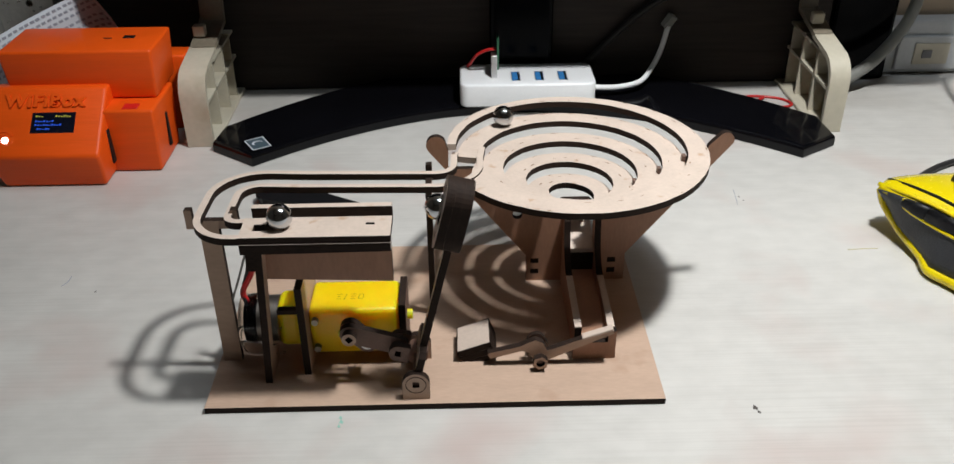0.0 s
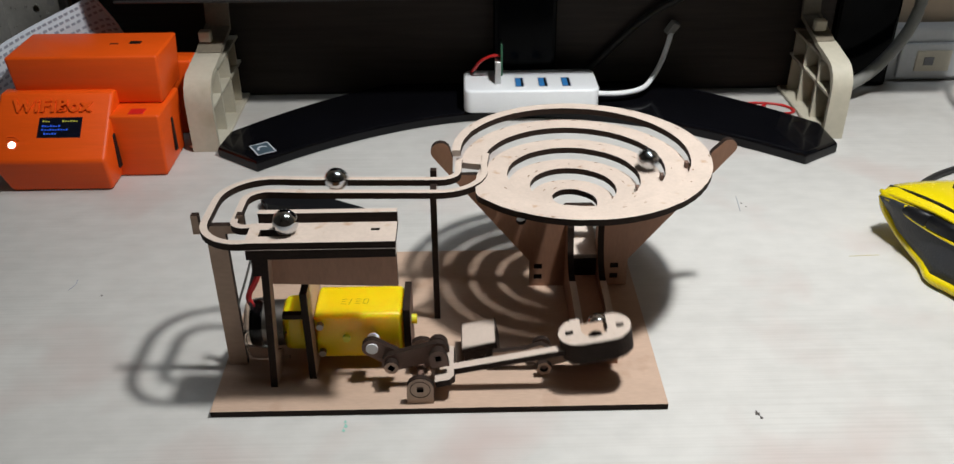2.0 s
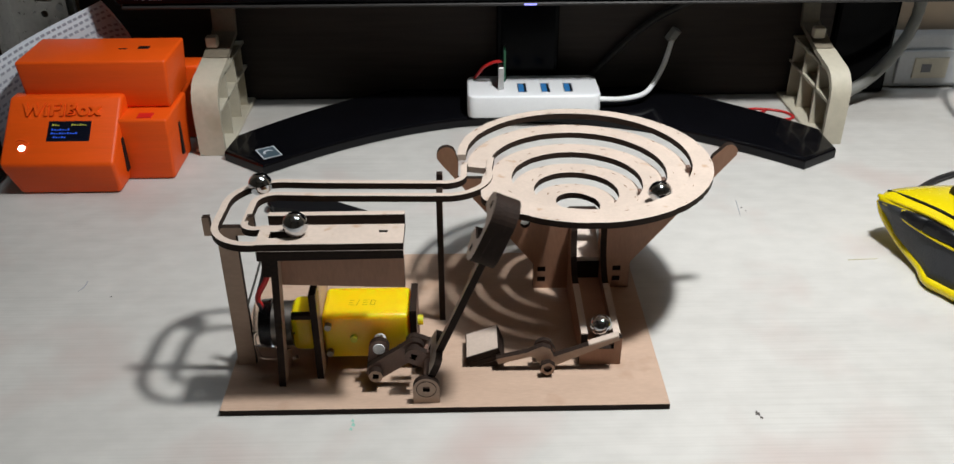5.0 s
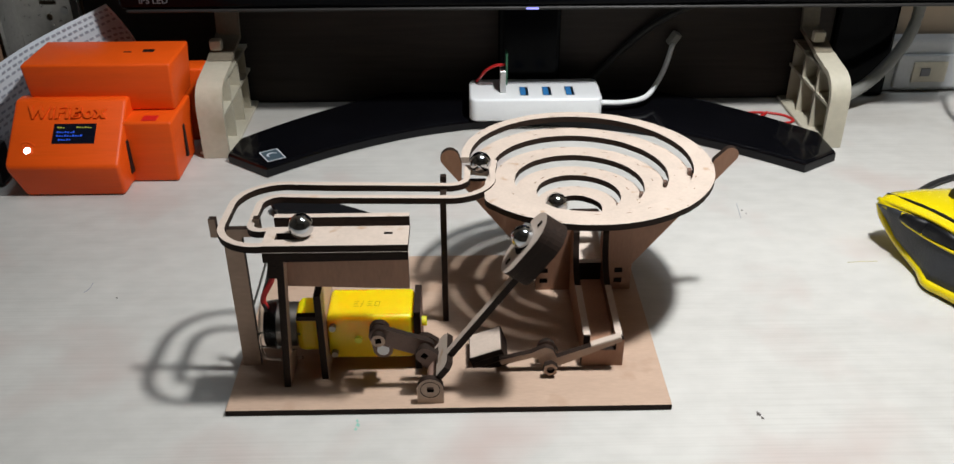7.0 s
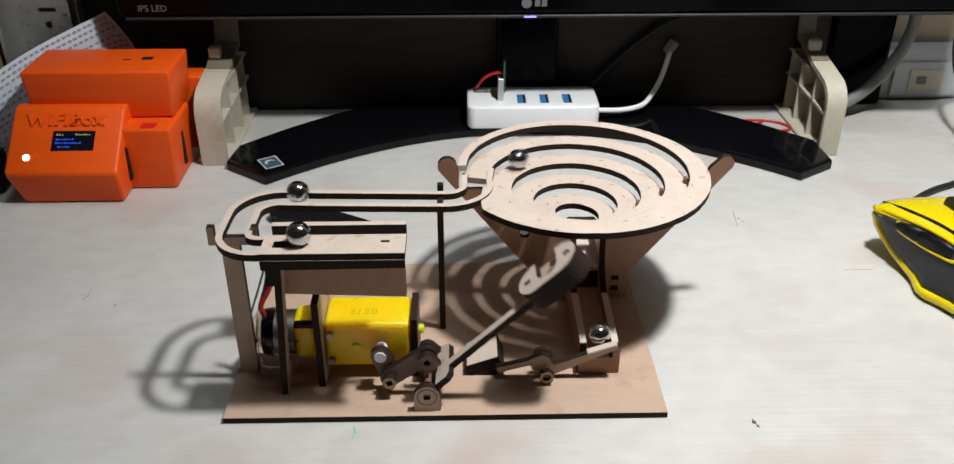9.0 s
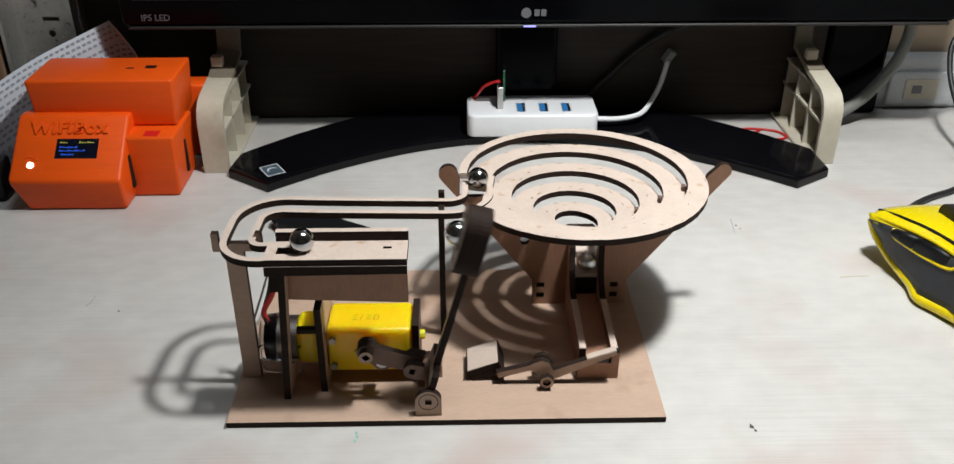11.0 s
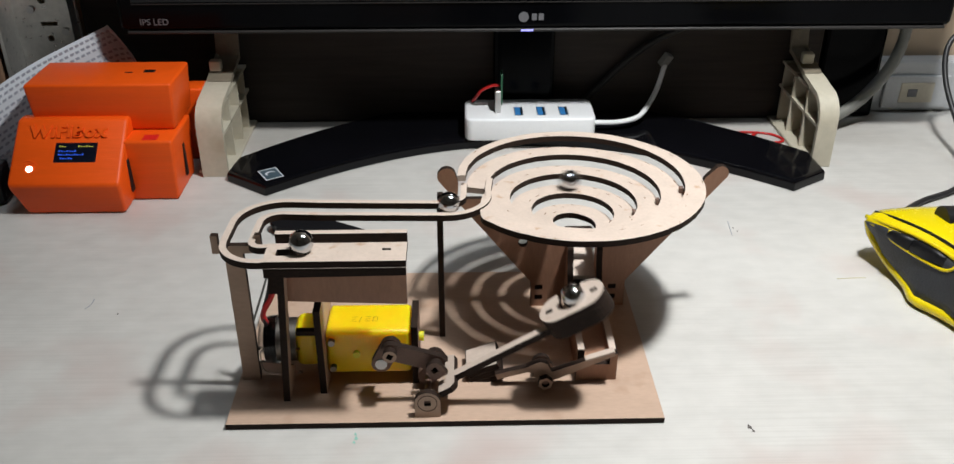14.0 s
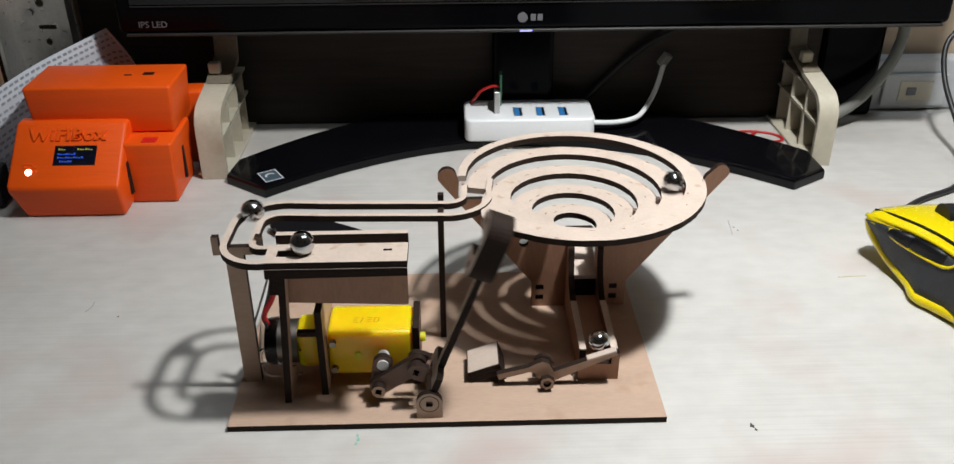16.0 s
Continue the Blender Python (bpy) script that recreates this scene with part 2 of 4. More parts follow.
def disc(cx, cy, r, n=32, a0=0.0, a1=360.0):
    full = abs(a1 - a0) >= 360
    return [(cx + r * math.cos(radians(a0 + (a1 - a0) * i / (n if full else n - 1))),
             cy + r * math.sin(radians(a0 + (a1 - a0) * i / (n if full else n - 1)))) for i in range(n)]


def capsule(ax, ay, bx, by, r, n=14):
    """Outline of a rounded bar between two points."""
    a = math.degrees(math.atan2(by - ay, bx - ax))
    return disc(bx, by, r, n, a - 90, a + 90) + disc(ax, ay, r, n, a + 90, a + 270)


def tube(points, r, segs=8, smooth_n=6):
    """A cable through points (Catmull-Rom)."""
    pts = [Vector(p) for p in points]
    pts = [pts[0] * 2 - pts[1]] + pts + [pts[-1] * 2 - pts[-2]]
    line = []
    for i in range(1, len(pts) - 2):
        p0, p1, p2, p3 = pts[i - 1:i + 3]
        for k in range(smooth_n):
            t = k / smooth_n
            line.append(0.5 * (2 * p1 + (p2 - p0) * t + (2 * p0 - 5 * p1 + 4 * p2 - p3) * t * t + (3 * p1 - p0 - 3 * p2 + p3) * t ** 3))
    line.append(pts[-2])
    bm = bmesh.new()
    rings = []
    up = Vector((0.13, 0.21, 0.97))
    for i, p in enumerate(line):
        d = (line[min(i + 1, len(line) - 1)] - line[max(i - 1, 0)]).normalized()
        s = d.cross(up)
        if s.length < 1e-4:
            s = d.orthogonal()
        s.normalize()
        u = s.cross(d)
        rings.append([bm.verts.new(p + r * (math.cos(2 * math.pi * k / segs) * s + math.sin(2 * math.pi * k / segs) * u)) for k in range(segs)])
    for a, b in zip(rings, rings[1:]):
        for k in range(segs):
            bm.faces.new((a[k], a[(k + 1) % segs], b[(k + 1) % segs], b[k]))
    bm.faces.new(rings[0])
    bm.faces.new(rings[-1])
    for f in bm.faces:
        f.smooth = True
    return bm


def writing(name, text, size, depth, mat, m, parent, label="", bold=0.0):
    """Raised letters in the built-in font, turned into a mesh."""
    cu = bpy.data.curves.new(name, "FONT")
    cu.body, cu.size, cu.extrude, cu.align_x, cu.offset, cu.space_character = text, size, depth, "CENTER", bold, 1.0 + 300 * bold
    tmp = bpy.data.objects.new(name, cu)
    scene.collection.objects.link(tmp)
    bpy.context.view_layer.update()
    me = bpy.data.meshes.new_from_object(tmp)
    bpy.data.objects.remove(tmp)
    me.materials.clear()
    me.materials.append(mat)
    ob = new(name, me)
    ob.matrix_world = m
    if parent is not None:
        ob.parent = parent
    return tagged(ob, label)


# ---- room ----
WX0, WX1, WY0, WY1, WZ0, WZ1 = -1.3, 1.9, -2.2, 0.372, -0.75, 2.4


def room():
    t = 0.1
    tagged(part("floor", box((WX0 - t, WY0 - t, WZ0 - t), (WX1 + t, WY1 + t, WZ0)), BROWN), "dark timber room floor below the desk", "floor", kind="structure")
    tagged(part("ceiling", box((WX0 - t, WY0 - t, WZ1), (WX1 + t, WY1 + t, WZ1 + t)), CEIL), "plain white painted ceiling", "ceiling", kind="structure")
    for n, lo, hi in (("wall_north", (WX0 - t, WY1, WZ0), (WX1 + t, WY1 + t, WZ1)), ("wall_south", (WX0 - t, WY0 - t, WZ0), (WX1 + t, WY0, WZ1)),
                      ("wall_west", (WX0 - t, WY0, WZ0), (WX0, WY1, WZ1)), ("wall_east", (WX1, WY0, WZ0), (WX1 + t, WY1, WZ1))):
        tagged(part(n, box(lo, hi), WALL if n == "wall_north" else DIMMED_WALL), "plain cream painted wall" if n == "wall_north" else "unseen room wall, coloured dark for a dim room", "wall", kind="structure")
    desk = part("desk_top", box((-0.75, -0.42, -0.028), (1.05, WY1 - 0.004, 0), 0.004), DESK)
    tagged(desk, "pale wood-grain laminate desk top with small stains", "desk")
    for x in (-0.7, 0.98):
        part("leg", box((x, -0.3, WZ0), (x + 0.04, 0.42, -0.028), 0.002), BROWN, desk, "dark timber side panel")
    for k, (x, y, r, mt) in enumerate(((0.2265, -0.0035, 0.0011, SPECK), (0.2275, -0.0060, 0.0007, SPECK), (0.2670, 0.1730, 0.0006, SPECK), (0.2685, 0.1690, 0.0005, SPECK), (0.2480, 0.1880, 0.0008, SPECK),
                                       (0.0560, -0.0040, 0.0007, GREEN_INK), (0.0565, -0.0065, 0.0009, GREEN_INK), (0.0558, -0.0090, 0.0007, GREEN_INK), (-0.0750, 0.0900, 0.0005, SPECK))):
        part("mark", plate([(x + r * q * math.cos(a), y + r * 1.7 * q * math.sin(a)) for a, q in ((0, 1), (0.9, 0.6), (1.7, 1.1), (2.6, 0.7), (3.6, 1.0), (4.4, 0.5), (5.3, 1.0))], 0.0, 0.0001, burnt=False), mt, desk, "small stain")
    # scratches, a curled hair and a thread
    for pts, r, mt, lab in (([(0.2660, 0.1815), (0.2652, 0.1740), (0.2639, 0.1639)], 0.00018, INK, "short grey scratch"),
                            ([(-0.0935, 0.0950), (-0.0922, 0.0975), (-0.0916, 0.1005), (-0.0918, 0.1042)], 0.00020, INK, "curled grey hair"),
                            ([(0.3085, 0.1146), (0.3160, 0.1152), (0.3247, 0.1154)], 0.00018, THREAD, "pale yellow thread")):
        part("fine_line", tube([(x, y, 0.0001) for x, y in pts], r, 5, 4), mt, desk, lab)
    # added sheet: the wall's shade behind the monitor, put into its colour
    bb = part("wall_shade_sheet", box((-0.165, 0.3450, 0.0003), (0.372, 0.3550, 0.42), 0.001, 1), WALL_SHADE)
    tagged(bb, "dark sheet added for the shade on the wall behind the monitor", "board")


room()


# ---- marble machine ----
C = Vector((0.1605, 0.0915))      # centre of the spiral dish
RIM, CUT0, PITCH, DROP, ZTOP = 0.0595, 0.0555, 0.0108, 0.0062, 0.0750
TURNS = 4.7
BALL_R = 0.0051
PIVOT = (0.087, 0.0105)           # x, z of the lift arm's axle
SHAFT = (0.0667, 0.021)           # x, z of the motor shaft
CRANK, LEVER, LEVER_AT = 0.0098, 0.0135, 45.0
PERIOD = 3.675


def cut(u):
    return max(0.0090, CUT0 - PITCH * u)


def dish_point(u, r, z):
    # the whole dish leans back a little
    a = math.pi * (1 - 2 * u)
    y = r * math.sin(a)
    return Vector((C.x + r * math.cos(a), C.y + y, z + 0.026 * (RIM - y)))


def spiral_dish(parent):
    """One board cut as a spiral and let down in the middle; its cut edges are burnt."""
    bm = bmesh.new()
    n, th, rings = int(TURNS * 120), 0.003, []
    ragged = random.Random(4)
    for i in range(n + 1):
        u = TURNS * i / n
        if u < 1:
            ro = RIM if u < 0.905 else RIM + (cut(1) + 0.002 - RIM) * min(1, (u - 0.905) / 0.075) ** 0.8
        else:
            ro = cut(u - 1) - 0.0003
        # the cut is a little ragged
        ri = min(cut(u) + 0.00022 * ragged.random() * (ragged.random() > 0.55), ro - 0.0015)
        if u < 0.9:
            ro -= 0.0003 * ragged.random() * (ragged.random() > 0.7)
        z = ZTOP - DROP * u
        rings.append([bm.verts.new(dish_point(u, r, h)) for r, h in ((ro, z), (ri, z), (ri, z - th), (ro, z - th))])
    for a, b in zip(rings, rings[1:]):
        for k in range(4):
            f = bm.faces.new((a[k], a[(k + 1) % 4], b[(k + 1) % 4], b[k]))
            # the blunt start of the second turn is bare wood
            f.material_index = 0 if k == 3 and (a[0].co - b[0].co).length > 0.006 else k % 2
    for q in (rings[0], rings[-1]):
        bm.faces.new(q).material_index = 0
    dish = part("spiral_dish", bm, [WOOD_PALE, BURNT], parent, "pale laser-cut board let down as a stepped spiral")
    # short scorch ticks left where the cut was started and stopped
    ticks, r = bmesh.new(), random.Random(11)
    for k in range(100):
        u = 0.08 + 4.2 * k / 100 + 0.012 * r.random()
        inner, outer = cut(u), RIM if u < 0.9 else cut(u - 1)
        if u > 1 and abs(u % 1) < 0.04 or 0.88 < u < 1.0:
            continue
        d = (outer - 0.0009) if r.random() < 0.6 else inner + (outer - inner) * (0.15 + 0.6 * r.random())
        w, h = (0.0008 + 0.0014 * r.random()) / d, 0.00014 + 0.00024 * r.random()
        z = ZTOP - DROP * u + 0.00006
        turn = w / (2 * math.pi)
        ticks.faces.new([ticks.verts.new(dish_point(v, q, z + (u - v) * DROP)) for v, q in ((u - turn, d - h * 0.3), (u, d - h), (u + turn, d), (u, d + h))])
    part("scorch_mark", ticks, SCORCH, dish, "short brown scorch ticks")
    return dish


def track_line():
    """Middle line of the ball track from the tray round the bend to the dish."""
    pts = [Vector((0.0275, 0.0175))]
    pts += [Vector((0.0205, 0.0290)) + 0.0117 * Vector((math.cos(radians(a)), math.sin(radians(a)))) for a in range(-90, -181, -10)]
    pts += [Vector((0.0245, 0.0472)) + 0.0157 * Vector((math.cos(radians(a)), math.sin(radians(a)))) for a in range(180, 89, -9)]
    pts += [Vector((0.04 + 0.01 * k, 0.0630 + 0.0004 * k)) for k in range(6)]
    pts += [Vector((0.0945, 0.0805)) + 0.0153 * Vector((math.cos(radians(a)), math.sin(radians(a)))) for a in range(-90, 1, 9)]
    pts += [Vector((0.1099, 0.0890)), Vector((0.1104, 0.0925))]
    return pts


def lengths(pts):
    s = [0.0]
    for a, b in zip(pts, pts[1:]):
        s.append(s[-1] + (b - a).length)
    return s


LINE = track_line()
LINE_S = lengths(LINE)
RAIL_Z0, RAIL_Z1 = 0.0785, 0.0715


def rail(parent, side):
    """side +1: the rail to the left of the way the ball rolls."""
    bm, w, gap, th, rings = bmesh.new(), 0.0029, 0.0089, 0.003, []
    pts = LINE + ([Vector((0.1107, 0.0960)), Vector((0.1112, 0.0995))] if side < 0 else [])
    for i, p in enumerate(pts):
        d = (pts[min(i + 1, len(pts) - 1)] - pts[max(i - 1, 0)]).normalized()
        nrm = Vector((-d.y, d.x)) * side
        z = RAIL_Z0 + (RAIL_Z1 - RAIL_Z0) * LINE_S[min(i, len(LINE_S) - 1)] / LINE_S[-1]
        a, b = p + nrm * gap / 2, p + nrm * (gap / 2 + w)
        rings.append([bm.verts.new((*q, h)) for q, h in ((a, z), (b, z), (b, z - th), (a, z - th))])
    for a, b in zip(rings, rings[1:]):
        for k in range(4):
            bm.faces.new((a[k], a[(k + 1) % 4], b[(k + 1) % 4], b[k])).material_index = k % 2
    for q in (rings[0], rings[-1]):
        bm.faces.new(q).material_index = 0
    return part("track_rail", bm, [WOOD_PALE, BURNT], parent, "narrow bent laser-cut rail")


MW = [WOOD, BURNT]


def machine():
    top = empty("marble_machine")
    tagged(top, "laser-cut wooden marble machine with spiral dish and yellow motor, running", "marble machine")
    part("base_plate", plate(rect(0, 0, 0.19, 0.1217), 0.0002, 0.0028), MW, top, "thin tan board with burnt edges")
    spiral_dish(top)
    rail(top, 1)
    rail(top, -1)
    # T-shaped rail support at the bend
    y = 0.0305
    part("rail_support", plate([(0.002, 0.003), (0.0098, 0.003), (0.0098, 0.0705), (0.0180, 0.0705), (0.0180, 0.0790), (0.0153, 0.0790), (0.0153, 0.0742), (-0.0001, 0.0742),
                                (-0.0001, 0.0790), (-0.0030, 0.0790), (-0.0030, 0.0705), (0.002, 0.0705)], y, 0.003, "y"), MW, top)
    part("rail_post", plate([(0.0620, 0.003), (0.0655, 0.003), (0.0655, 0.0680), (0.0765, 0.0680), (0.0765, 0.0755), (0.0735, 0.0755), (0.0735, 0.0712), (0.0620, 0.0712)], 0.0915, 0.0028, "x"), MW, top)
    # tray on which the lift arm sets the balls down
    tray = part("ball_tray", plate(rect(0.0225, 0.0096, 0.0800, 0.0245), 0.0757, 0.003, "z",
                                   [rect(0.0270, 0.0145, 0.0395, 0.0195), rect(0.0700, 0.0180, 0.0735, 0.0196)]), [WOOD_PALE, BURNT], top, "shallow tray open at both ends")
    part("tray_wall", plate(rect(0.0255, 0.0246, 0.0800, 0.0276), 0.0760, 0.0070), [WOOD_PALE, BURNT], tray)
    part("tray_apron", plate([(0.0225, 0.0712), (0.0800, 0.0718), (0.0800, 0.0756), (0.0225, 0.0756)], 0.0094, 0.003, "y"), [BURNT, WOOD_PALE], tray, "dark front strip")
    part("tray_panel", plate([(0.0270, 0.0520), (0.0790, 0.0498), (0.0790, 0.0765), (0.0265, 0.0765)], 0.0215, 0.003, "y"), [WOOD_WARM_SHADE, BURNT], top)
    lean = Matrix.Identity(4)
    lean[0][2] = 0.055
    part("front_bracket", plate([(0.0150, 0.003), (0.0185, 0.003), (0.0330, 0.003), (0.0330, 0.0100), (0.0215, 0.0180), (0.0215, 0.0735), (0.0150, 0.0735)], 0.0225, 0.003, "x"), MW, top).data.transform(lean)
    part("bracket_tab", plate(rect(0.0165, 0.0590, 0.0260, 0.0700), 0.0187, 0.0035, "x"), [BURNT, BURNT], top).data.transform(lean)
    part("motor_bracket", plate([(0.0200, 0.003), (0.0520, 0.003), (0.0520, 0.0475), (0.0200, 0.0475)], 0.0385, 0.003, "x"), MW, top)
    part("bracket_tab", box((0.0300, 0.0215, 0.0338), (0.0386, 0.0245, 0.0360)), BURNT, top)
    part("end_bracket", plate([(0.0265, 0.003), (0.0480, 0.003), (0.0480, 0.0340), (0.0265, 0.0340)], 0.0797, 0.003, "x"), [DARKWOOD, BURNT], top)
    gear_motor(top)
    funnel(top)
    chute(top)
    # bearing posts of the lift arm's axle
    px, pz = PIVOT
    for y0 in (0.0030, 0.0290):
        post = plate([(px - 0.0056, 0.003)] + [(px + 0.0056, 0.003)] + disc(px, pz, 0.0056, 20, 0, 180), y0, 0.003, "y",
                     [rect(px - 0.0014, pz - 0.0014, px + 0.0014, pz + 0.0014)] if y0 < 0.01 else [])
        b = part("bearing_post", post, MW, top)
        if y0 < 0.01:
            ring = plate(disc(px, pz, 0.0043, 32), 0.00285, 0.00012, "y", [disc(px, pz, 0.0040, 32)])
            part("ring_groove", ring, BURNT, b)
    return top


def gear_motor(top):
    body = part("gearbox", box((0.0417, 0.0262, 0.0092), (0.0795, 0.0488, 0.0322), 0.0022, 3), YELLOW, top, "bright yellow plastic gearbox")
    smooth(body)
    part("collar", box((0.0275, 0.0285, 0.0115), (0.0384, 0.0445, 0.0315), 0.003, 3), YELLOW, body)
    for z in (0.0135, 0.0275):
        s = part("screw", rod((0.0445, 0.0238, z), (0.0445, 0.0264, z), 0.0015, 16), SCREW, body)
    part("nub", rod((0.0800, 0.0360, 0.0225), (0.0850, 0.0360, 0.0225), 0.0022, 20), NUB, body)
    part("stud", rod((0.0552, 0.0247, 0.0205), (0.0552, 0.0264, 0.0205), 0.0016, 20), NUB, body)
    can = bmesh.new()
    rod((0.0190, 0.0365, 0.0215), (0.0280, 0.0365, 0.0215), 0.0100, 40, can)
    smooth(part("motor_can", can, SCREW, body, "bare metal motor can"))
    cap = bmesh.new()
    rod((0.0135, 0.0365, 0.0215), (0.0192, 0.0365, 0.0215), 0.0086, 36, cap, 0.0102)
    smooth(part("motor_cap", cap, BLACK_GLOSS, body, "black end cap"))
    cover = bmesh.new()
    rod((0.0116, 0.0365, 0.0215), (0.0188, 0.0365, 0.0215), 0.0104, 36, cover, 0.0112)
    smooth(part("motor_cover", cover, CLEAR, body, "clear plastic cover over the end cap"))
    part("motor_strap", tube([(0.0300, 0.0262, 0.0235), (0.0180, 0.0258, 0.0240), (0.0128, 0.0262, 0.0230), (0.0120, 0.0265, 0.0160), (0.0135, 0.0262, 0.0110), (0.0190, 0.0258, 0.0103), (0.0300, 0.0262, 0.0105)], 0.0006), CLEAR, body, "clear plastic strap")
    for k in range(2):
        part("wire", tube([(0.0150, 0.034 + 0.002 * k, 0.029), (0.0135, 0.036, 0.036), (0.0165 + 0.002 * k, 0.037, 0.046), (0.0195, 0.038, 0.058), (0.023, 0.038, 0.066)], 0.0013 if k else 0.0008), RED_WIRE if k else CABLE_BLACK, body)
    part("wire", tube([(0.0190, 0.034, 0.060), (0.0140, 0.033, 0.046), (0.0085, 0.032, 0.030), (0.0095, 0.033, 0.022), (0.0140, 0.034, 0.018)], 0.0005), CABLE_GREY, body, "thin grey wire")
    # pen strokes on the lid
    ink = material("faded_pen", (0.30, 0.20, 0.0), 0.6)
    for x0, y0, dx, dy in ((0.0530, 0.0375, 0.0022, 0.0004), (0.0530, 0.0360, 0.0016, 0.0), (0.0528, 0.0345, 0.0024, -0.0003), (0.0562, 0.0338, 0.0010, 0.0042), (0.0590, 0.0378, 0.0022, 0.0), (0.0590, 0.0360, 0.0020, 0.0003),
                           (0.0588, 0.0345, 0.0022, 0.0), (0.0622, 0.0345, 0.0004, 0.0030), (0.0622, 0.0376, 0.0020, 0.0002), (0.0642, 0.0348, 0.0002, 0.0028), (0.0624, 0.0345, 0.0018, -0.0002)):
        d = Vector((dx, dy))
        n = Vector((-d.y, d.x)).normalized() * 0.00014
        p = Vector((x0, y0))
        part("pen_mark", plate([tuple(p - n), tuple(p + d - n), tuple(p + d + n), tuple(p + n)], 0.03221, 0.00003, burnt=False), ink, body)


def funnel(top):
    """Crossed stepped panels that carry the spiral."""
    cx = C.x
    steps_r, steps_l = [], []
    for k in range(4):
        r = cut(k + 0.5)
        z = ZTOP - DROP * (k + 0.5) - 0.003
        steps_r += [(cx + (RIM if k == 0 else cut(k - 0.5)) - 0.0002, z - 0.0003), (cx + r, z - 0.0003)]
        steps_l += [(cx - (RIM if k == 0 else cut(k - 1)) + 0.0002, ZTOP - DROP * (k + (0 if k else 0.98)) - 0.0033), (cx - cut(k), ZTOP - DROP * (k + (0 if k else 0.98)) - 0.0033)]
    wing_r = [(cx + RIM - 0.0002, 0.0745), (cx + RIM + 0.0005, 0.0758)] + disc(cx + RIM + 0.0075, 0.0778, 0.0038, 10, 120, -50)
    wing_l = disc(cx - RIM - 0.0050, 0.0775, 0.0045, 12, 215, 30) + [(cx - RIM + 0.0005, 0.0740)]
    out = [(cx - 0.0225, 0.003), (cx + 0.0255, 0.003), (cx + 0.0255, 0.0180), *reversed(wing_r)]
    out += steps_r + [(cx + 0.0150, 0.0452), (cx + 0.0100, 0.0442), (cx + 0.0066, 0.0484), (cx - 0.0060, 0.0484), (cx - 0.0100, 0.0450), (cx - 0.0150, 0.0462)] + list(reversed(steps_l)) + list(reversed(wing_l)) + [(cx - 0.0225, 0.0175)]
    holes = [disc(cx - 0.0272, 0.0408, 0.0024, 18), rect(cx - 0.0036, 0.0155, cx + 0.0098, 0.0405)]
    for x in (cx - 0.0185, cx + 0.0190):
        for z in (0.0085, 0.0145):
            holes.append(rect(x - 0.0020, z - 0.0014, x + 0.0020, z + 0.0014))
    part("funnel_panel", plate(out, 0.0880, 0.003, "y", holes), [WOOD_WARM_SHADE, BURNT], top, "tapering board with stepped upper edge")
    for x in (cx - 0.0185, cx + 0.0190):
        for z in (0.0085, 0.0145):
            part("tab", box((x - 0.0019, 0.0888, z - 0.0013), (x + 0.0019, 0.0925, z + 0.0013)), BURNT, top)
    # ramp between the ribs on which the ball lands, and the dark step below it
    part("deflector", plate([(0.0800, 0.0262), (0.1030, 0.0345), (0.1040, 0.0317), (0.0810, 0.0234)], 0.1581, 0.0111, "x"), [WOOD_PALE, WOOD_PALE], top, "pale sloping deflector board")
    part("deflector_step", box((0.1581, 0.0801, 0.0030), (0.1692, 0.0818, 0.0234)), BURNT, top)
    for k in range(4):
        x, z = cx + cut(k + 0.5), ZTOP - DROP * (k + 0.5) - 0.0008
        part("step_tab", box((x - 0.0020, 0.0880, z - 0.0050), (x - 0.0002, 0.0910, z - 0.0010), 0.0002, 1), DARKWOOD, top)
    # curved ribs down to the chute
    for x in (0.1550, 0.1693):
        rib = [(0.0878, 0.003), (0.0878, 0.0410), (0.0820, 0.0410)] + [(0.0670 + 0.0145 * math.cos(radians(a)), 0.0400 - 0.0206 * math.sin(radians(a))) for a in range(0, 91, 10)] + \
              [(0.0300, 0.0172), (0.0300, 0.0030)]
        part("chute_rib", plate(rib, x, 0.003, "x"), [WOOD_WARM_SHADE, BURNT], top)


def chute(top):
    ch = part("chute", plate([(0.0295, 0.0108), (0.0295, 0.0132), (0.0800, 0.0143), (0.0800, 0.0119)], 0.1580, 0.0113, "x", burnt=False), [WOOD_WARM_SHADE, BURNT], top, "sloping ball chute")
    for x in (0.1550, 0.1693):
        part("chute_wall_top", plate([(0.0300, 0.0174), (0.0300, 0.0180), (0.0665, 0.0200), (0.0665, 0.0194)], x, 0.003, "x", burnt=False), WOOD_PALE, ch)
    part("chute_block", plate([(0.1542, 0.003), (0.1728, 0.003), (0.1728, 0.0175), (0.1693, 0.0175), (0.1693, 0.0118), (0.1542, 0.0118)], 0.0268, 0.003, "y"), [WOOD_WARM_SHADE, BURNT], top)


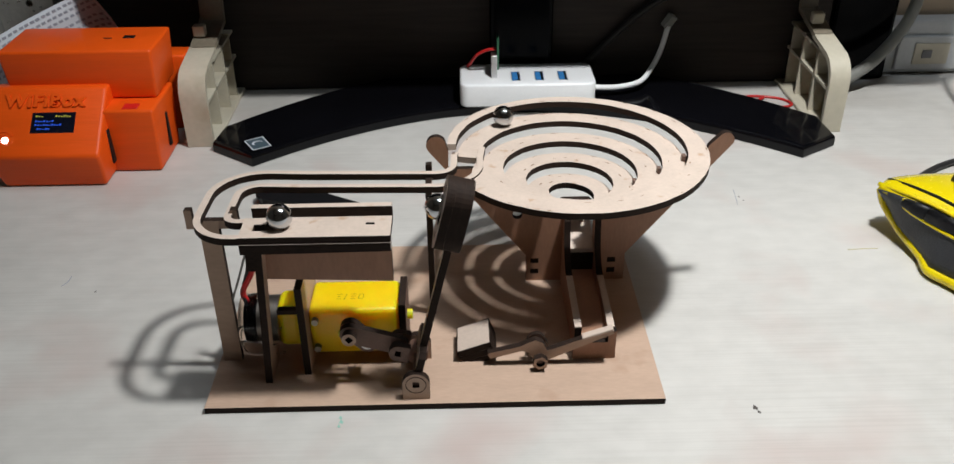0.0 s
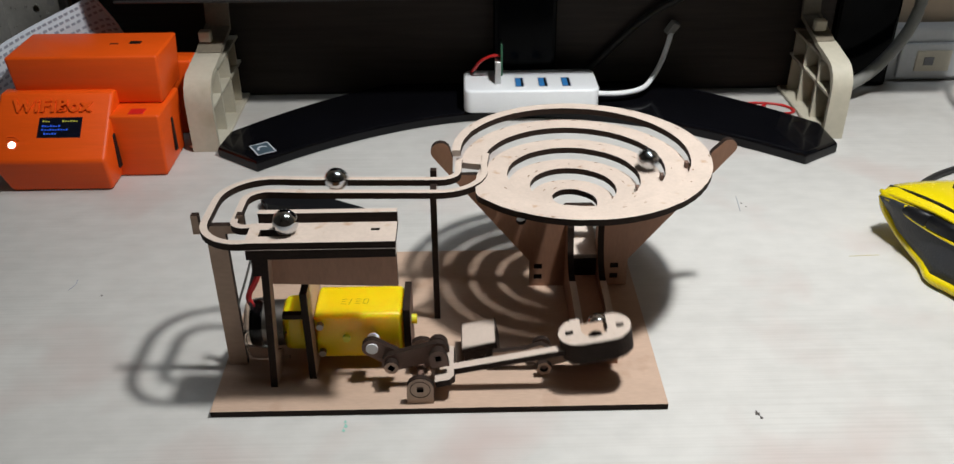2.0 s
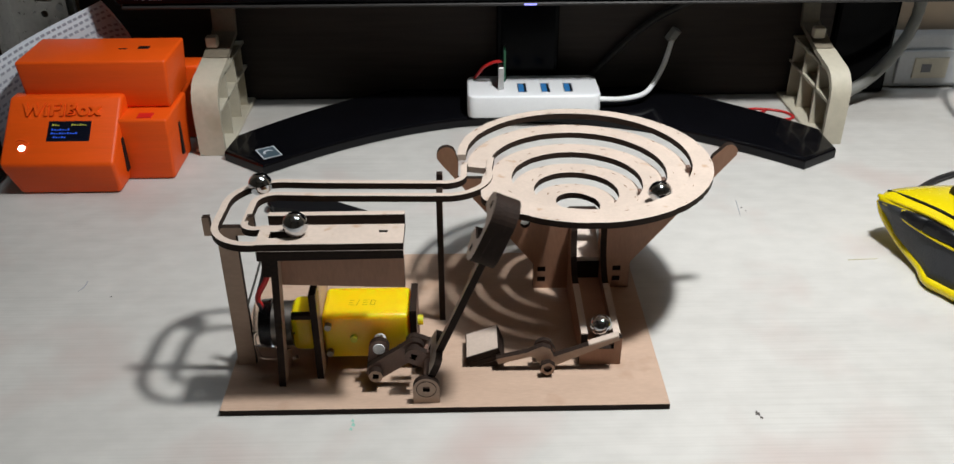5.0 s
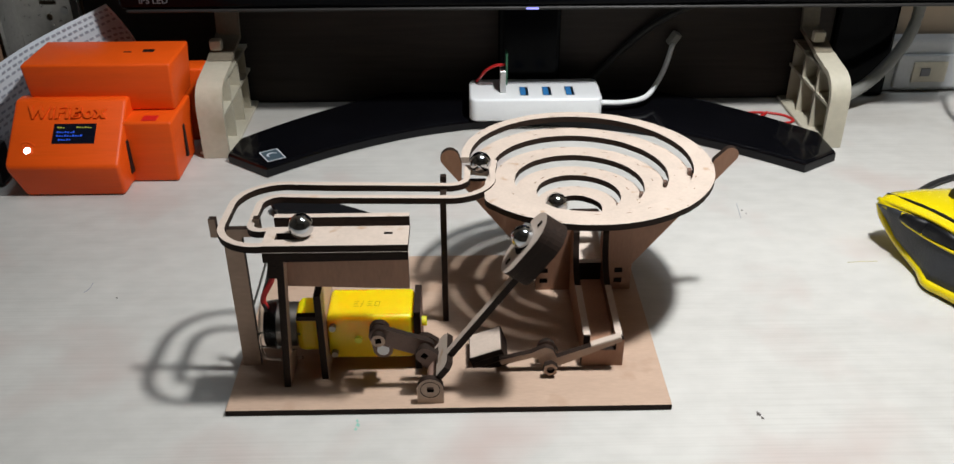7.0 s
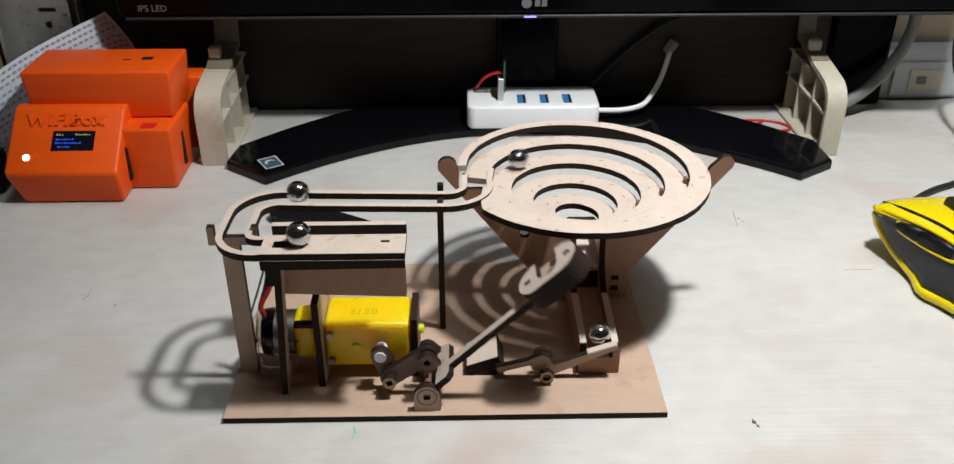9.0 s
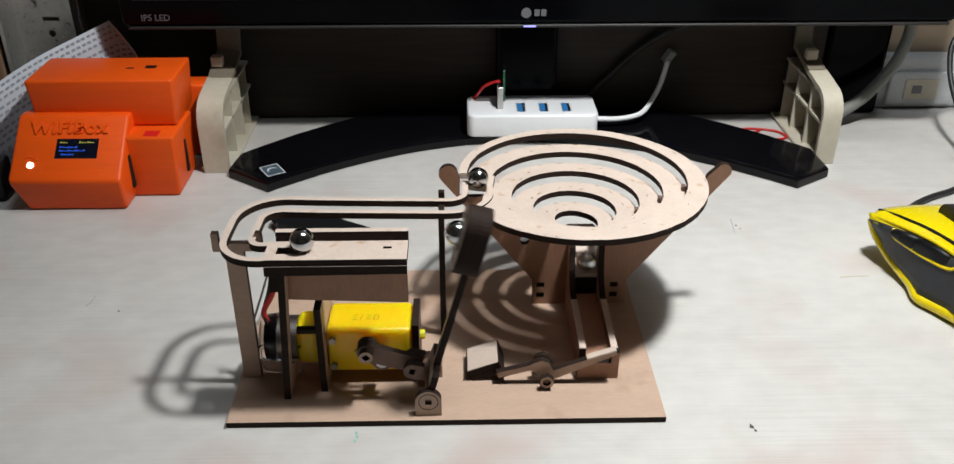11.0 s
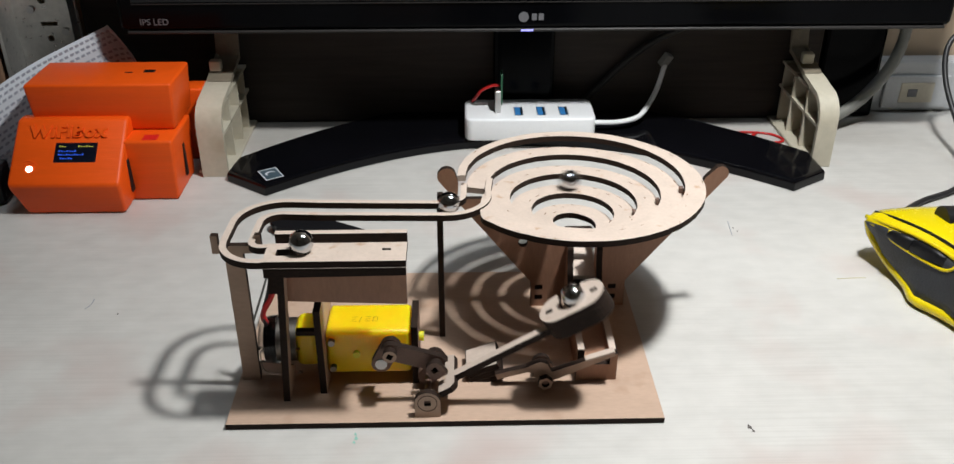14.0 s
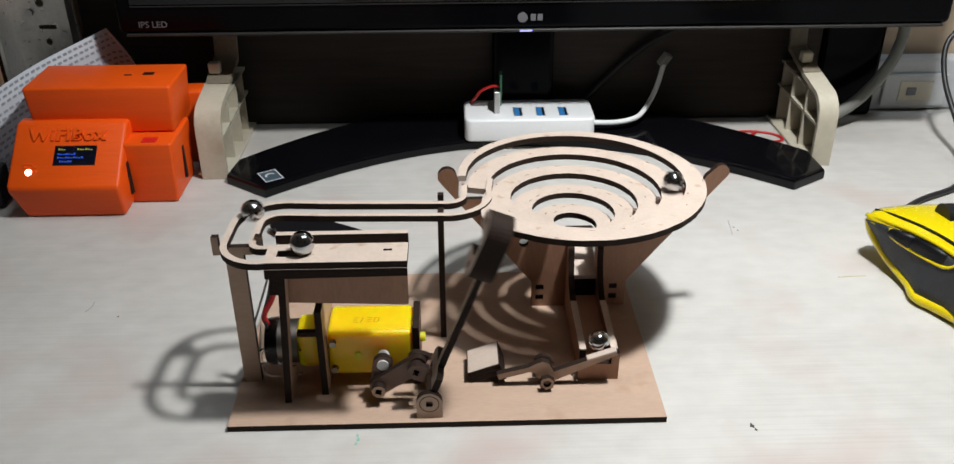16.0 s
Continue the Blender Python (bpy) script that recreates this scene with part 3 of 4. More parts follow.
def lift_arm(top):
    """Built lying flat to the right of its axle; turns about the axle."""
    px, pz = PIVOT
    a = part("lift_arm", plate([(0.0065, -0.0125), (0.0125, -0.0125), (0.0145, -0.0105), (0.0145, -0.0062), (0.0660, -0.0058), (0.0660, -0.0022), (0.0145, -0.0022), (0.0145, 0.0090), (0.0110, 0.0110),
                                 (-0.0040, 0.0110), (-0.0040, 0.0070), (0.0075, 0.0070), (0.0075, -0.0045), (0.0065, -0.0045)], -0.0015, 0.003, "z"), [WOOD_PALE, BURNT], top, "long laser-cut lever arm")
    # ball cup of stacked boards
    cupx, cupy = 0.0750, -0.0008
    def oval(grow=0.0):
        return capsule(cupx - 0.0063, cupy, cupx + 0.0063, cupy, 0.0089 + grow, 16)
    for k in range(2):
        zz = -0.0044 + 0.00346 * k
        part("cup_layer", plate(oval(), zz, 0.003445, "z", [disc(cupx, cupy + 0.0002, 0.0030, 24)] if k == 1 else []), [WOOD if k == 1 else DARKWOOD, BURNT], a)
    # the top board is notched from the back, so that the ball can roll in
    w, r = 0.0055, 0.0089
    notch = [(cupx + w, cupy + r), (cupx + w, cupy + 0.0006), *disc(cupx, cupy + 0.0004, w, 18, 0, -180)[1:-1], (cupx - w, cupy + 0.0006), (cupx - w, cupy + r)]
    rim = notch + disc(cupx - 0.0063, cupy, r, 18, 92, 270) + disc(cupx + 0.0063, cupy, r, 18, -90, 88)
    slots = [rect(cupx + s * 0.0106 - 0.0016, cupy - 0.0012, cupx + s * 0.0106 + 0.0016, cupy + 0.0012) for s in (-1, 1)]
    part("cup_rim", plate(rim, 0.00252, 0.0034, "z", slots), [WOOD_PALE, BURNT], a, "pale top board notched for the ball")
    # lever side plates and axle sleeve
    lx, lz = LEVER * math.cos(radians(LEVER_AT)), LEVER * math.sin(radians(LEVER_AT))
    for y0 in (-0.0080, 0.0010):
        lug = [(lx - 0.0038, 0.0050), (lx + 0.0038, 0.0050)] + disc(lx, lz, 0.0038, 14, 0, 180)
        part("lever_lug", plate(lug, y0, 0.003, "y", [rect(lx - 0.0013, lz - 0.0013, lx + 0.0013, lz + 0.0013)]), [DARKWOOD, BURNT], a)
    part("axle", rod((0, -0.0125, 0), (0, 0.0128, 0), 0.0016, 16), DARKWOOD, a)
    part("axle_sleeve", rod((0, 0.0050, 0), (0, 0.0110, 0), 0.0046, 20), DARKWOOD, a)
    return a


def crank_parts(top):
    c = part("crank", plate(capsule(0, 0, CRANK, 0, 0.0043, 14), 0.0, 0.003, "y", [disc(0, 0, 0.0026, 20), rect(CRANK - 0.0013, -0.0013, CRANK + 0.0013, 0.0013)]), [DARKWOOD, BURNT], top, "short dark brown wooden crank")
    smooth(part("shaft", rod((0, -0.0006, 0), (0, 0.0075, 0), 0.0026, 24), WHITE_PL, c, "white plastic motor shaft"))
    part("crank_pin", plate(disc(CRANK, 0, 0.0030, 20), -0.0068, 0.0068, "y", [rect(CRANK - 0.0013, -0.0013, CRANK + 0.0013, 0.0013)]), [WOOD, BURNT], c)
    k = part("connecting_rod", plate(capsule(0, 0, 0.0205, 0, 0.0042, 14), 0.0, 0.003, "y", [rect(-0.0013, -0.0013, 0.0013, 0.0013), rect(0.0192, -0.0013, 0.0218, 0.0013)]), [DARKWOOD, BURNT], top, "dark brown wooden connecting rod")
    part("rod_pin", plate(disc(0.0205, 0, 0.0030, 20), -0.0040, 0.0040, "y", [rect(0.0192, -0.0013, 0.0218, 0.0013)]), [WOOD, BURNT], k)
    return c, k


SEESAW = (0.1395, 0.0225, 0.0078)


def gate(top):
    """Seesaw with a block at one end and a lip at the chute's mouth at the other; turns about y."""
    g = part("gate_lever", plate([(-0.0205, 0.0062), (-0.0060, 0.0052), (-0.0035, 0.0030), (-0.0030, -0.0034), (0.0030, -0.0034), (0.0335, -0.0002), (0.0335, 0.0022), (0.0040, 0.0014), (0.0036, 0.0062), (0.0010, 0.0086),
                                  (-0.0030, 0.0084), (-0.0060, 0.0078), (-0.0205, 0.0092)], 0.0010, 0.003, "y"), [WOOD, BURNT], top, "balanced lever with wooden block")
    part("block", box((-0.0333, 0.0042, 0.0036), (-0.0183, 0.0212, 0.0126), 0.0003, 1), WOOD_PALE, g, "stacked wooden counterweight")
    for k in range(3):
        z = 0.00345 + 0.0031 * k
        part("block_layer", box((-0.0335, 0.0039, z), (-0.0181, 0.0214, z + 0.0028), 0), BURNT, g)
    part("lip", box((0.0200, 0.0008, 0.0012), (0.0338, 0.0044, 0.0025), 0.0003, 1), [WOOD_PALE], g, "pale landing strip under the ball")
    part("nut", plate(disc(0, 0, 0.0034, 6), -0.0042, 0.003, "y", [disc(0, 0, 0.0018, 16)]), [WOOD, BURNT], g)
    part("washer", plate(disc(0.0006, 0.0056, 0.0040, 20), 0.0042, 0.0022, "y"), [DARKWOOD, BURNT], g)
    x, y, z = SEESAW
    part("gate_post", plate([(x - 0.0045, 0.003), (x + 0.0045, 0.003), (x + 0.0045, z), *disc(x, z, 0.0045, 12, 0, 180)[1:-1], (x - 0.0045, z)], y + 0.0068, 0.003, "y"), MW, top)
    part("gate_axle", rod((x, y - 0.0030, z), (x, y + 0.0070, z), 0.0015, 12), DARKWOOD, top)
    return g


MACHINE = machine()
ARM = lift_arm(MACHINE)
CRANK_OB, ROD_OB = crank_parts(MACHINE)
GATE = gate(MACHINE)


def steel_ball():
    bm = bmesh.new()
    bmesh.ops.create_uvsphere(bm, u_segments=40, v_segments=24, radius=BALL_R)
    for f in bm.faces:
        f.smooth = True
    return tagged(part("steel_ball", bm, STEEL), "small polished steel ball rolling through the marble machine", "ball", "steel balls")


BALLS = [steel_ball()]
for _ in range(3):
    BALLS.append(copy_thing(BALLS[0], Matrix.Identity(4)))


# ---- things round the machine ----
def console_box():
    """Small sloping desk console printed in orange."""
    prof = [(0.201, 0.0003), (0.1945, 0.0225), (0.2295, 0.0515), (0.2400, 0.0510), (0.2400, 0.0003)]
    bm = plate(prof, -0.1710, 0.0680, "x", burnt=False)
    for v in bm.verts:
        if v.co.z < 0.01:
            v.co.x += 0.006 if v.co.x < -0.13 else -0.0015
    bmesh.ops.dissolve_limit(bm, angle_limit=0.01, verts=bm.verts, edges=bm.edges)
    bmesh.ops.bevel(bm, geom=list(bm.edges), offset=0.0022, segments=3, affect="EDGES", profile=0.5)
    top = smooth(part("console_case", bm, ORANGE))
    tagged(top, "orange 3D-printed console box with small lit display", "electronics box")
    ang = math.degrees(math.atan2(0.0285, 0.035))
    m = Matrix.Translation((-0.1710, 0.1945, 0.0225)) @ pose(0, 0, 0, ang, 0, 0)
    part("display", box((0.0262, 0.0155, -0.0010), (0.0518, 0.0290, 0.0004), 0.0002, 1), OLED, top, "small dark display", m=m)
    for y, x0, x1, mt in ((0.0258, 0.0285, 0.0340, OLED_YELLOW), (0.0258, 0.0400, 0.0500, OLED_YELLOW), (0.0226, 0.0285, 0.0410, OLED_BLUE), (0.0202, 0.0285, 0.0460, OLED_BLUE), (0.0176, 0.0300, 0.0390, OLED_BLUE)):
        for k in range(int((x1 - x0) / 0.0016)):
            part("display_bar", box((x0 + k * 0.0016, y, 0.0004), (x0 + k * 0.0016 + 0.0011, y + 0.0012 - 0.0003 * (k % 3), 0.00048)), mt, top, m=m)
    writing("raised_letters", "WiFiBox", 0.0118, 0.0011, ORANGE, m @ pose(0.0330, 0.0325, 0.0004), top, bold=0.0004)
    part("indicator", rod((0.0125, 0.0112, -0.0004), (0.0125, 0.0112, 0.0005), 0.0019, 20), LED_WHITE, top, "glowing white indicator", m=m)
    for k, r in enumerate((0.0038, 0.0056)):
        ring = disc(0.0112, 0.0112, r + 0.0006, 14, 30, 120) + list(reversed(disc(0.0112, 0.0112, r - 0.0004, 14, 30, 120)))
        part("signal_arc", plate(ring, -0.0003, 0.0009, burnt=False), ORANGE, top, m=m)
    part("side_port", box((-0.1040, 0.2140, 0.0080), (-0.1027, 0.2190, 0.0300), 0.0004, 1), BLACK_PL, top)
    return top


def case_box(name, lo, hi, inset, label):
    bm = box(lo, hi)
    for v in bm.verts:
        if v.co.z < (lo[2] + hi[2]) / 2:
            v.co.x += inset if v.co.x < (lo[0] + hi[0]) / 2 else -inset
            v.co.y += inset if v.co.y < (lo[1] + hi[1]) / 2 else -inset
    bmesh.ops.bevel(bm, geom=list(bm.edges), offset=0.0018, segments=3, affect="EDGES", profile=0.5)
    return tagged(smooth(part(name, bm, ORANGE)), label, "electronics box")


def orange_boxes():
    console_box()
    case_box("printed_case", (-0.1200, 0.2775, 0.0003), (-0.0690, 0.2950, 0.0525), 0.002, "orange 3D-printed case standing behind the other cases")
    low = case_box("printed_case", (-0.1150, 0.2165, 0.0003), (-0.0745, 0.2620, 0.0412), 0.002, "orange 3D-printed case standing beside the console box")
    part("red_button", box((-0.0935, 0.2190, 0.0410), (-0.0845, 0.2265, 0.0417), 0.0002, 1), RED, low, "flat red square")
    part("side_socket", box((-0.0765, 0.2380, 0.008), (-0.0745, 0.2410, 0.030), 0.0003, 1), BLACK_PL, low)
    up = case_box("printed_case", (-0.1650, 0.2330, 0.0415), (-0.0745, 0.2770, 0.0722), 0.002, "orange 3D-printed case lying on top of another case")
    part("socket", box((-0.0975, 0.2550, 0.0719), (-0.0905, 0.2595, 0.0726), 0.0003, 1), BLACK_PL, up)
    part("socket", box((-0.1090, 0.2545, 0.0719), (-0.1040, 0.2560, 0.0725), 0.0002, 1), BLACK_PL, up)


def monitor():
    top = part("monitor", box((-0.1165, 0.2810, 0.0905), (0.4290, 0.3000, 0.4000), 0.004, 3), BEZEL)
    tagged(smooth(top), "black flat monitor with glossy bezel on a curved foot", "monitor")
    part("screen", box((-0.1060, 0.2800, 0.1100), (0.4185, 0.2812, 0.3900)), SCREEN, top)
    part("bezel_line", box((-0.1060, 0.2798, 0.1085), (0.4185, 0.2808, 0.1091)), LIP, top)
    part("lower_lip", box((-0.1120, 0.2812, 0.0888), (0.4250, 0.2960, 0.0908), 0.0006, 1), LIP, top, "matt underside strip")
    writing("print", "IPS LED", 0.0058, 0.0001, GREY_TXT, Matrix.Translation((-0.0935, 0.2808, 0.0950)) @ pose(0, 0, 0, 90, 0, 0), top)
    part("badge", plate(disc(0.1455, 0.0988, 0.0033, 24), 0.2803, 0.0006, "y", burnt=False), GREY_TXT, top, "round silver badge")
    for k in range(2):
        part("badge_bar", box((0.1508 + 0.0044 * k, 0.2803, 0.0967), (0.1541 + 0.0044 * k, 0.2809, 0.1009)), GREY_TXT, top)
    part("power_light", box((0.1440, 0.2808, 0.0893), (0.1520, 0.2818, 0.0903)), MON_LED, top, "small lit power light")
    part("column", box((0.1285, 0.3300, 0.0060), (0.1725, 0.3440, 0.2000), 0.003, 2), BEZEL, top)
    # curved foot
    outer = [(x, min(0.3560, 0.3720 - 2.72 * (x - 0.148) ** 2)) for x in [-0.0480 + 0.3920 * i / 48 for i in range(49)]]
    inner = [(x, 0.2968 - 2.60 * (x - 0.148) ** 2) for x in [0.3195 - 0.3415 * i / 48 for i in range(49)]]
    bm = plate([(-0.0510, 0.2440)] + outer + [(0.3450, 0.2370)] + inner, 0.0003, 0.0072, burnt=False)
    bmesh.ops.dissolve_limit(bm, angle_limit=0.01, verts=bm.verts, edges=bm.edges)
    rim = [e for e in bm.edges if e.verts[0].co.z > 0.005 and e.verts[1].co.z > 0.005]
    bmesh.ops.bevel(bm, geom=rim, offset=0.0032, segments=4, affect="EDGES", profile=0.6)
    foot = part("foot", bm, BLACK_GLOSS, top, "curved glossy black foot")
    smooth(foot, 30)
    s = part("sticker", plate(rect(-0.0062, -0.0080, 0.0062, 0.0080), 0, 0.0001, holes=[rect(-0.0054, -0.0072, 0.0054, 0.0072)], burnt=False), PAPER, foot, "small square energy sticker",
             m=pose(-0.0212, 0.2395, 0.0076, 0, 0, 31))
    part("sticker_print", plate(rect(-0.0052, -0.0070, 0.0052, 0.0070), 0, 0.0001, burnt=False), material("sticker_blue", (0.05, 0.08, 0.10), 0.4), foot, m=pose(-0.0212, 0.2395, 0.00765, 0, 0, 31))
    part("sticker_swoosh", plate(disc(0, 0, 0.0036, 20, 20, 200) + list(reversed(disc(0.0004, -0.0006, 0.0028, 20, 20, 200))), 0, 0.0001, burnt=False), PAPER, foot, m=pose(-0.0212, 0.2395, 0.00772, 0, 0, 31))


HUB = Vector((0, 0.0055, -0.0044))


def usb_hub():
    bm = box((0.1070, 0.2830, 0.0122), (0.1990, 0.3225, 0.0285))
    ends = [e for e in bm.edges if abs((e.verts[0].co - e.verts[1].co).z) > 0.01]
    bmesh.ops.bevel(bm, geom=ends, offset=0.006, segments=5, affect="EDGES", profile=0.5)
    rims = [e for e in bm.edges if abs(e.verts[0].co.z - e.verts[1].co.z) < 1e-6 and len(e.link_faces) == 2 and any(abs(f.normal.z) < 0.5 for f in e.link_faces)]
    bmesh.ops.bevel(bm, geom=rims, offset=0.0016, segments=3, affect="EDGES", profile=0.5)
    bmesh.ops.translate(bm, vec=HUB, verts=bm.verts)
    top = smooth(part("usb_hub", bm, WHITE_PL))
    tagged(top, "white rounded USB hub with blue ports and a cable", "usb hub")
    for x in (0.1452, 0.1612, 0.1772):
        p = part("port", plate(rect(x - 0.0031, 0.2900, x + 0.0031, 0.3060), 0.0283, 0.0004, holes=[rect(x - 0.0027, 0.2905, x + 0.0027, 0.3055)], burnt=False), SILVER, top, m=Matrix.Translation(HUB))
        part("port_tongue", box((x - 0.0026, 0.2906, 0.0282), (x + 0.0026, 0.3054, 0.0286)), BLUE, p, "blue port tongue")
        part("port_gap", box((x + 0.0012, 0.2908, 0.0284), (x + 0.0025, 0.3052, 0.02875)), BLACK_PL, p)
    part("cable", tube([(0.1980, 0.3040, 0.0150), (0.2160, 0.3060, 0.0140), (0.2320, 0.3120, 0.0150), (0.2420, 0.3260, 0.0180), (0.2490, 0.3310, 0.0300), (0.2540, 0.3350, 0.0470)], 0.0019, 12), WHITE_PL, top, "white cable")
    part("plug", box((-0.0032, -0.0026, -0.005), (0.0032, 0.0026, 0.005), 0.0008, 2), CABLE_GREY, top, "white plug", m=pose(0.2545, 0.3362, 0.0502, 20, 25, 30))
    st = empty("usb_board")
    tagged(st, "small green circuit board plugged upright into the hub", "circuit board")
    st.location = HUB
    part("plug_shell", box((0.1285, 0.2950, 0.0287), (0.1325, 0.3060, 0.0445), 0.0003, 1), SILVER, st)
    part("board", box((0.1322, 0.2960, 0.0340), (0.1336, 0.3060, 0.0565), 0.0002, 1), GREEN, st)
    part("wire", tube([(0.1322, 0.3010, 0.0470), (0.1260, 0.3020, 0.0462), (0.1190, 0.3040, 0.0420), (0.1150, 0.3090, 0.0350), (0.1120, 0.3200, 0.0270)], 0.0011), RED_WIRE, st, "thin red wire")


def riser_leg(x0, x1, web_x, dy, label):
    """Moulded leg of a monitor riser: curved front band, side web and ribs, with a post above whose colour holds its
    shade.
    """
    def bent(prof):
        prof = [(y + dy, z) for y, z in prof]
        return prof + [(y + 0.003, max(0.0003, z - (0.0 if z < 0.034 else 0.003))) for y, z in reversed(prof)]

    front = [(0.2510, 0.0003), (0.2510, 0.0330), (0.2519, 0.0385), (0.2545, 0.0435), (0.2585, 0.0472), (0.2640, 0.0495), (0.2900, 0.0530)]
    leg = part("riser_leg", plate(bent(front), x0, x1 - x0, "x", burnt=False), BEIGE)
    tagged(smooth(leg, 35), label, "riser leg")
    web = [(y + dy + 0.001, z) for y, z in front] + [(0.3445, 0.0530), (0.3445, 0.0003)]
    part("web", plate(web, web_x, 0.0022, "x", burnt=False), BEIGE, leg)
    post = part("post", plate(bent([(0.2905, 0.0532), (0.3240, 0.0600), (0.3350, 0.1150)]), x0 + 0.0005, x1 - x0 - 0.001, "x", burnt=False), SHADED_BEIGE, leg, "upper post in beige darkened for its shade")
    part("post_side", plate([(0.2940 + dy, 0.0535), (0.3270 + dy, 0.0620), (0.3375 + dy, 0.1150), (0.3445, 0.1150), (0.3445, 0.0535)], web_x, 0.0022, "x", burnt=False), SHADED_BEIGE, post)
    part("peg", box((x0 + 0.001, 0.3000 + dy, 0.0565), (x0 + 0.009, 0.3060 + dy, 0.0640), 0.0008, 1), BEIGE, post, "pale peg")
    for y0, z in ((0.2545, 0.0270), (0.2700, 0.0450)):
        part("rib", box((x0 + 0.001, y0 + dy, z), (x1 - 0.001, 0.3430, z + 0.0018)), BEIGE, leg)
    for y in (0.2800, 0.3080, 0.3300):
        part("rib", box((x0 + 0.001, y + dy, 0.0003), (x1 - 0.001, y + dy + 0.0018, 0.0480)), BEIGE, leg)
    part("foot_flange", box((x0 - 0.004, 0.2560 + dy, 0.0003), (x1 + 0.002, 0.3445, 0.0028), 0.0006, 1), BEIGE, leg)


def mouse():
    """Front faces the monitor; lofted shell with a dark grip on its flank."""
    m = pose(0.3660, 0.0738, 0.0, 0, 0, 0)
    secs = []
    # y, half width above, half width below, underside, top
    rows = [(0.068, 0.0330, 0.0230, 0.0170, 0.0300), (0.061, 0.0395, 0.0280, 0.0100, 0.0325), (0.047, 0.0350, 0.0290, 0.0050, 0.0350), (0.029, 0.0275, 0.0262, 0.0020, 0.0380), (0.014, 0.0215, 0.0292, 0.0012, 0.0400),
            (0.001, 0.0170, 0.0205, 0.0012, 0.0410), (-0.013, 0.0145, 0.0150, 0.0012, 0.0410), (-0.035, 0.0150, 0.0150, 0.0012, 0.0380), (-0.050, 0.0150, 0.0190, 0.0020, 0.0300), (-0.058, 0.0120, 0.0150, 0.0060, 0.0180)]

    def width_at(y, z):
        i = 0
        while i < len(rows) - 2 and y < rows[i + 1][0]:
            i += 1
        f = (rows[i][0] - y) / (rows[i][0] - rows[i + 1][0])
        wt, wl, a0, a1 = (rows[i][j] + (rows[i + 1][j] - rows[i][j]) * f for j in (1, 2, 3, 4))
        q = max(0.0, min(1.0, (z - a0) / (a1 - a0)))
        w = wl + (wt - wl) * min(1, q / 0.7)
        return w * (1 - max(0, (q - 0.68) / 0.32) ** 2.2) ** 0.5 if q > 0.68 else w * min(1.0, 0.86 + q * 1.2)

    bm = bmesh.new()
    levels = [0, 0.04, 0.12, 0.3, 0.5, 0.68, 0.78, 0.87, 0.94, 0.98]
    for y, wt, wl, z0, z1 in rows:
        left = [bm.verts.new((-width_at(y, z0 + (z1 - z0) * q), y, z0 + (z1 - z0) * q)) for q in levels]
        right = [bm.verts.new((0.036 * (1 - max(0, (q - 0.5) / 0.5) ** 2.2) ** 0.5, y, z0 + (z1 - z0) * q)) for q in reversed(levels)]
        secs.append(left + [bm.verts.new((0, y, z1))] + right)
    n_ring = len(secs[0])
    for a, b in zip(secs, secs[1:]):
        for k in range(n_ring):
            f = bm.faces.new((a[k], a[(k + 1) % n_ring], b[(k + 1) % n_ring], b[k]))
            f.smooth = True
    bm.faces.new(secs[0])
    bm.faces.new(secs[-1])
    top = part("computer_mouse", bm, MOUSE_Y, m=m)
    tagged(top, "bright yellow gaming mouse with dark side grip and black cable", "computer mouse")
    bpy.context.view_layer.update()

    def flank(name, loop, mat, out, label=""):
        # a shallow shell that follows the flank
        b2 = bmesh.new()
        grid = []
        for y, zl, zh in loop:
            row = []
            for k in range(7):
                z = zl + (zh - zl) * k / 6
                row.append(b2.verts.new((-width_at(y, z) - out, y, z)))
            grid.append(row)
        for a, b in zip(grid, grid[1:]):
            for k in range(6):
                f = b2.faces.new((a[k], a[k + 1], b[k + 1], b[k]))
                f.smooth = True
        ext = bmesh.ops.extrude_face_region(b2, geom=list(b2.faces))
        bmesh.ops.translate(b2, vec=(0.0025 + out, 0, 0), verts=[v for v in ext["geom"] if isinstance(v, bmesh.types.BMVert)])
        ob = part(name, b2, mat, top, label)
        return ob

    flank("side_grip", [(0.060, 0.0150, 0.0255), (0.050, 0.0105, 0.0280), (0.038, 0.0085, 0.0300), (0.025, 0.0070, 0.0315), (0.014, 0.0065, 0.0325), (0.000, 0.0070, 0.0325), (-0.020, 0.0075, 0.0315), (-0.048, 0.0095, 0.0230)],
          MOUSE_K, 0.0007, "dark textured side grip")
    flank("thumb_button", [(0.0425, 0.0256, 0.0290), (0.037, 0.0245, 0.0302), (0.029, 0.0248, 0.0312)], BLACK_PL, 0.0022, "glossy thumb button")
    flank("thumb_button", [(0.028, 0.0250, 0.0314), (0.017, 0.0260, 0.0322), (0.009, 0.0275, 0.0322)], BLACK_PL, 0.0022, "glossy thumb button")
    part("grip_edge", tube([(-width_at(y, z) - 0.0012, y, z) for y, z in ((0.0435, 0.0290), (0.041, 0.0252), (0.030, 0.0240), (0.016, 0.0248), (0.006, 0.0264), (0.001, 0.0318))], 0.0009, 8), MOUSE_Y, top, "yellow rim of the thumb buttons")
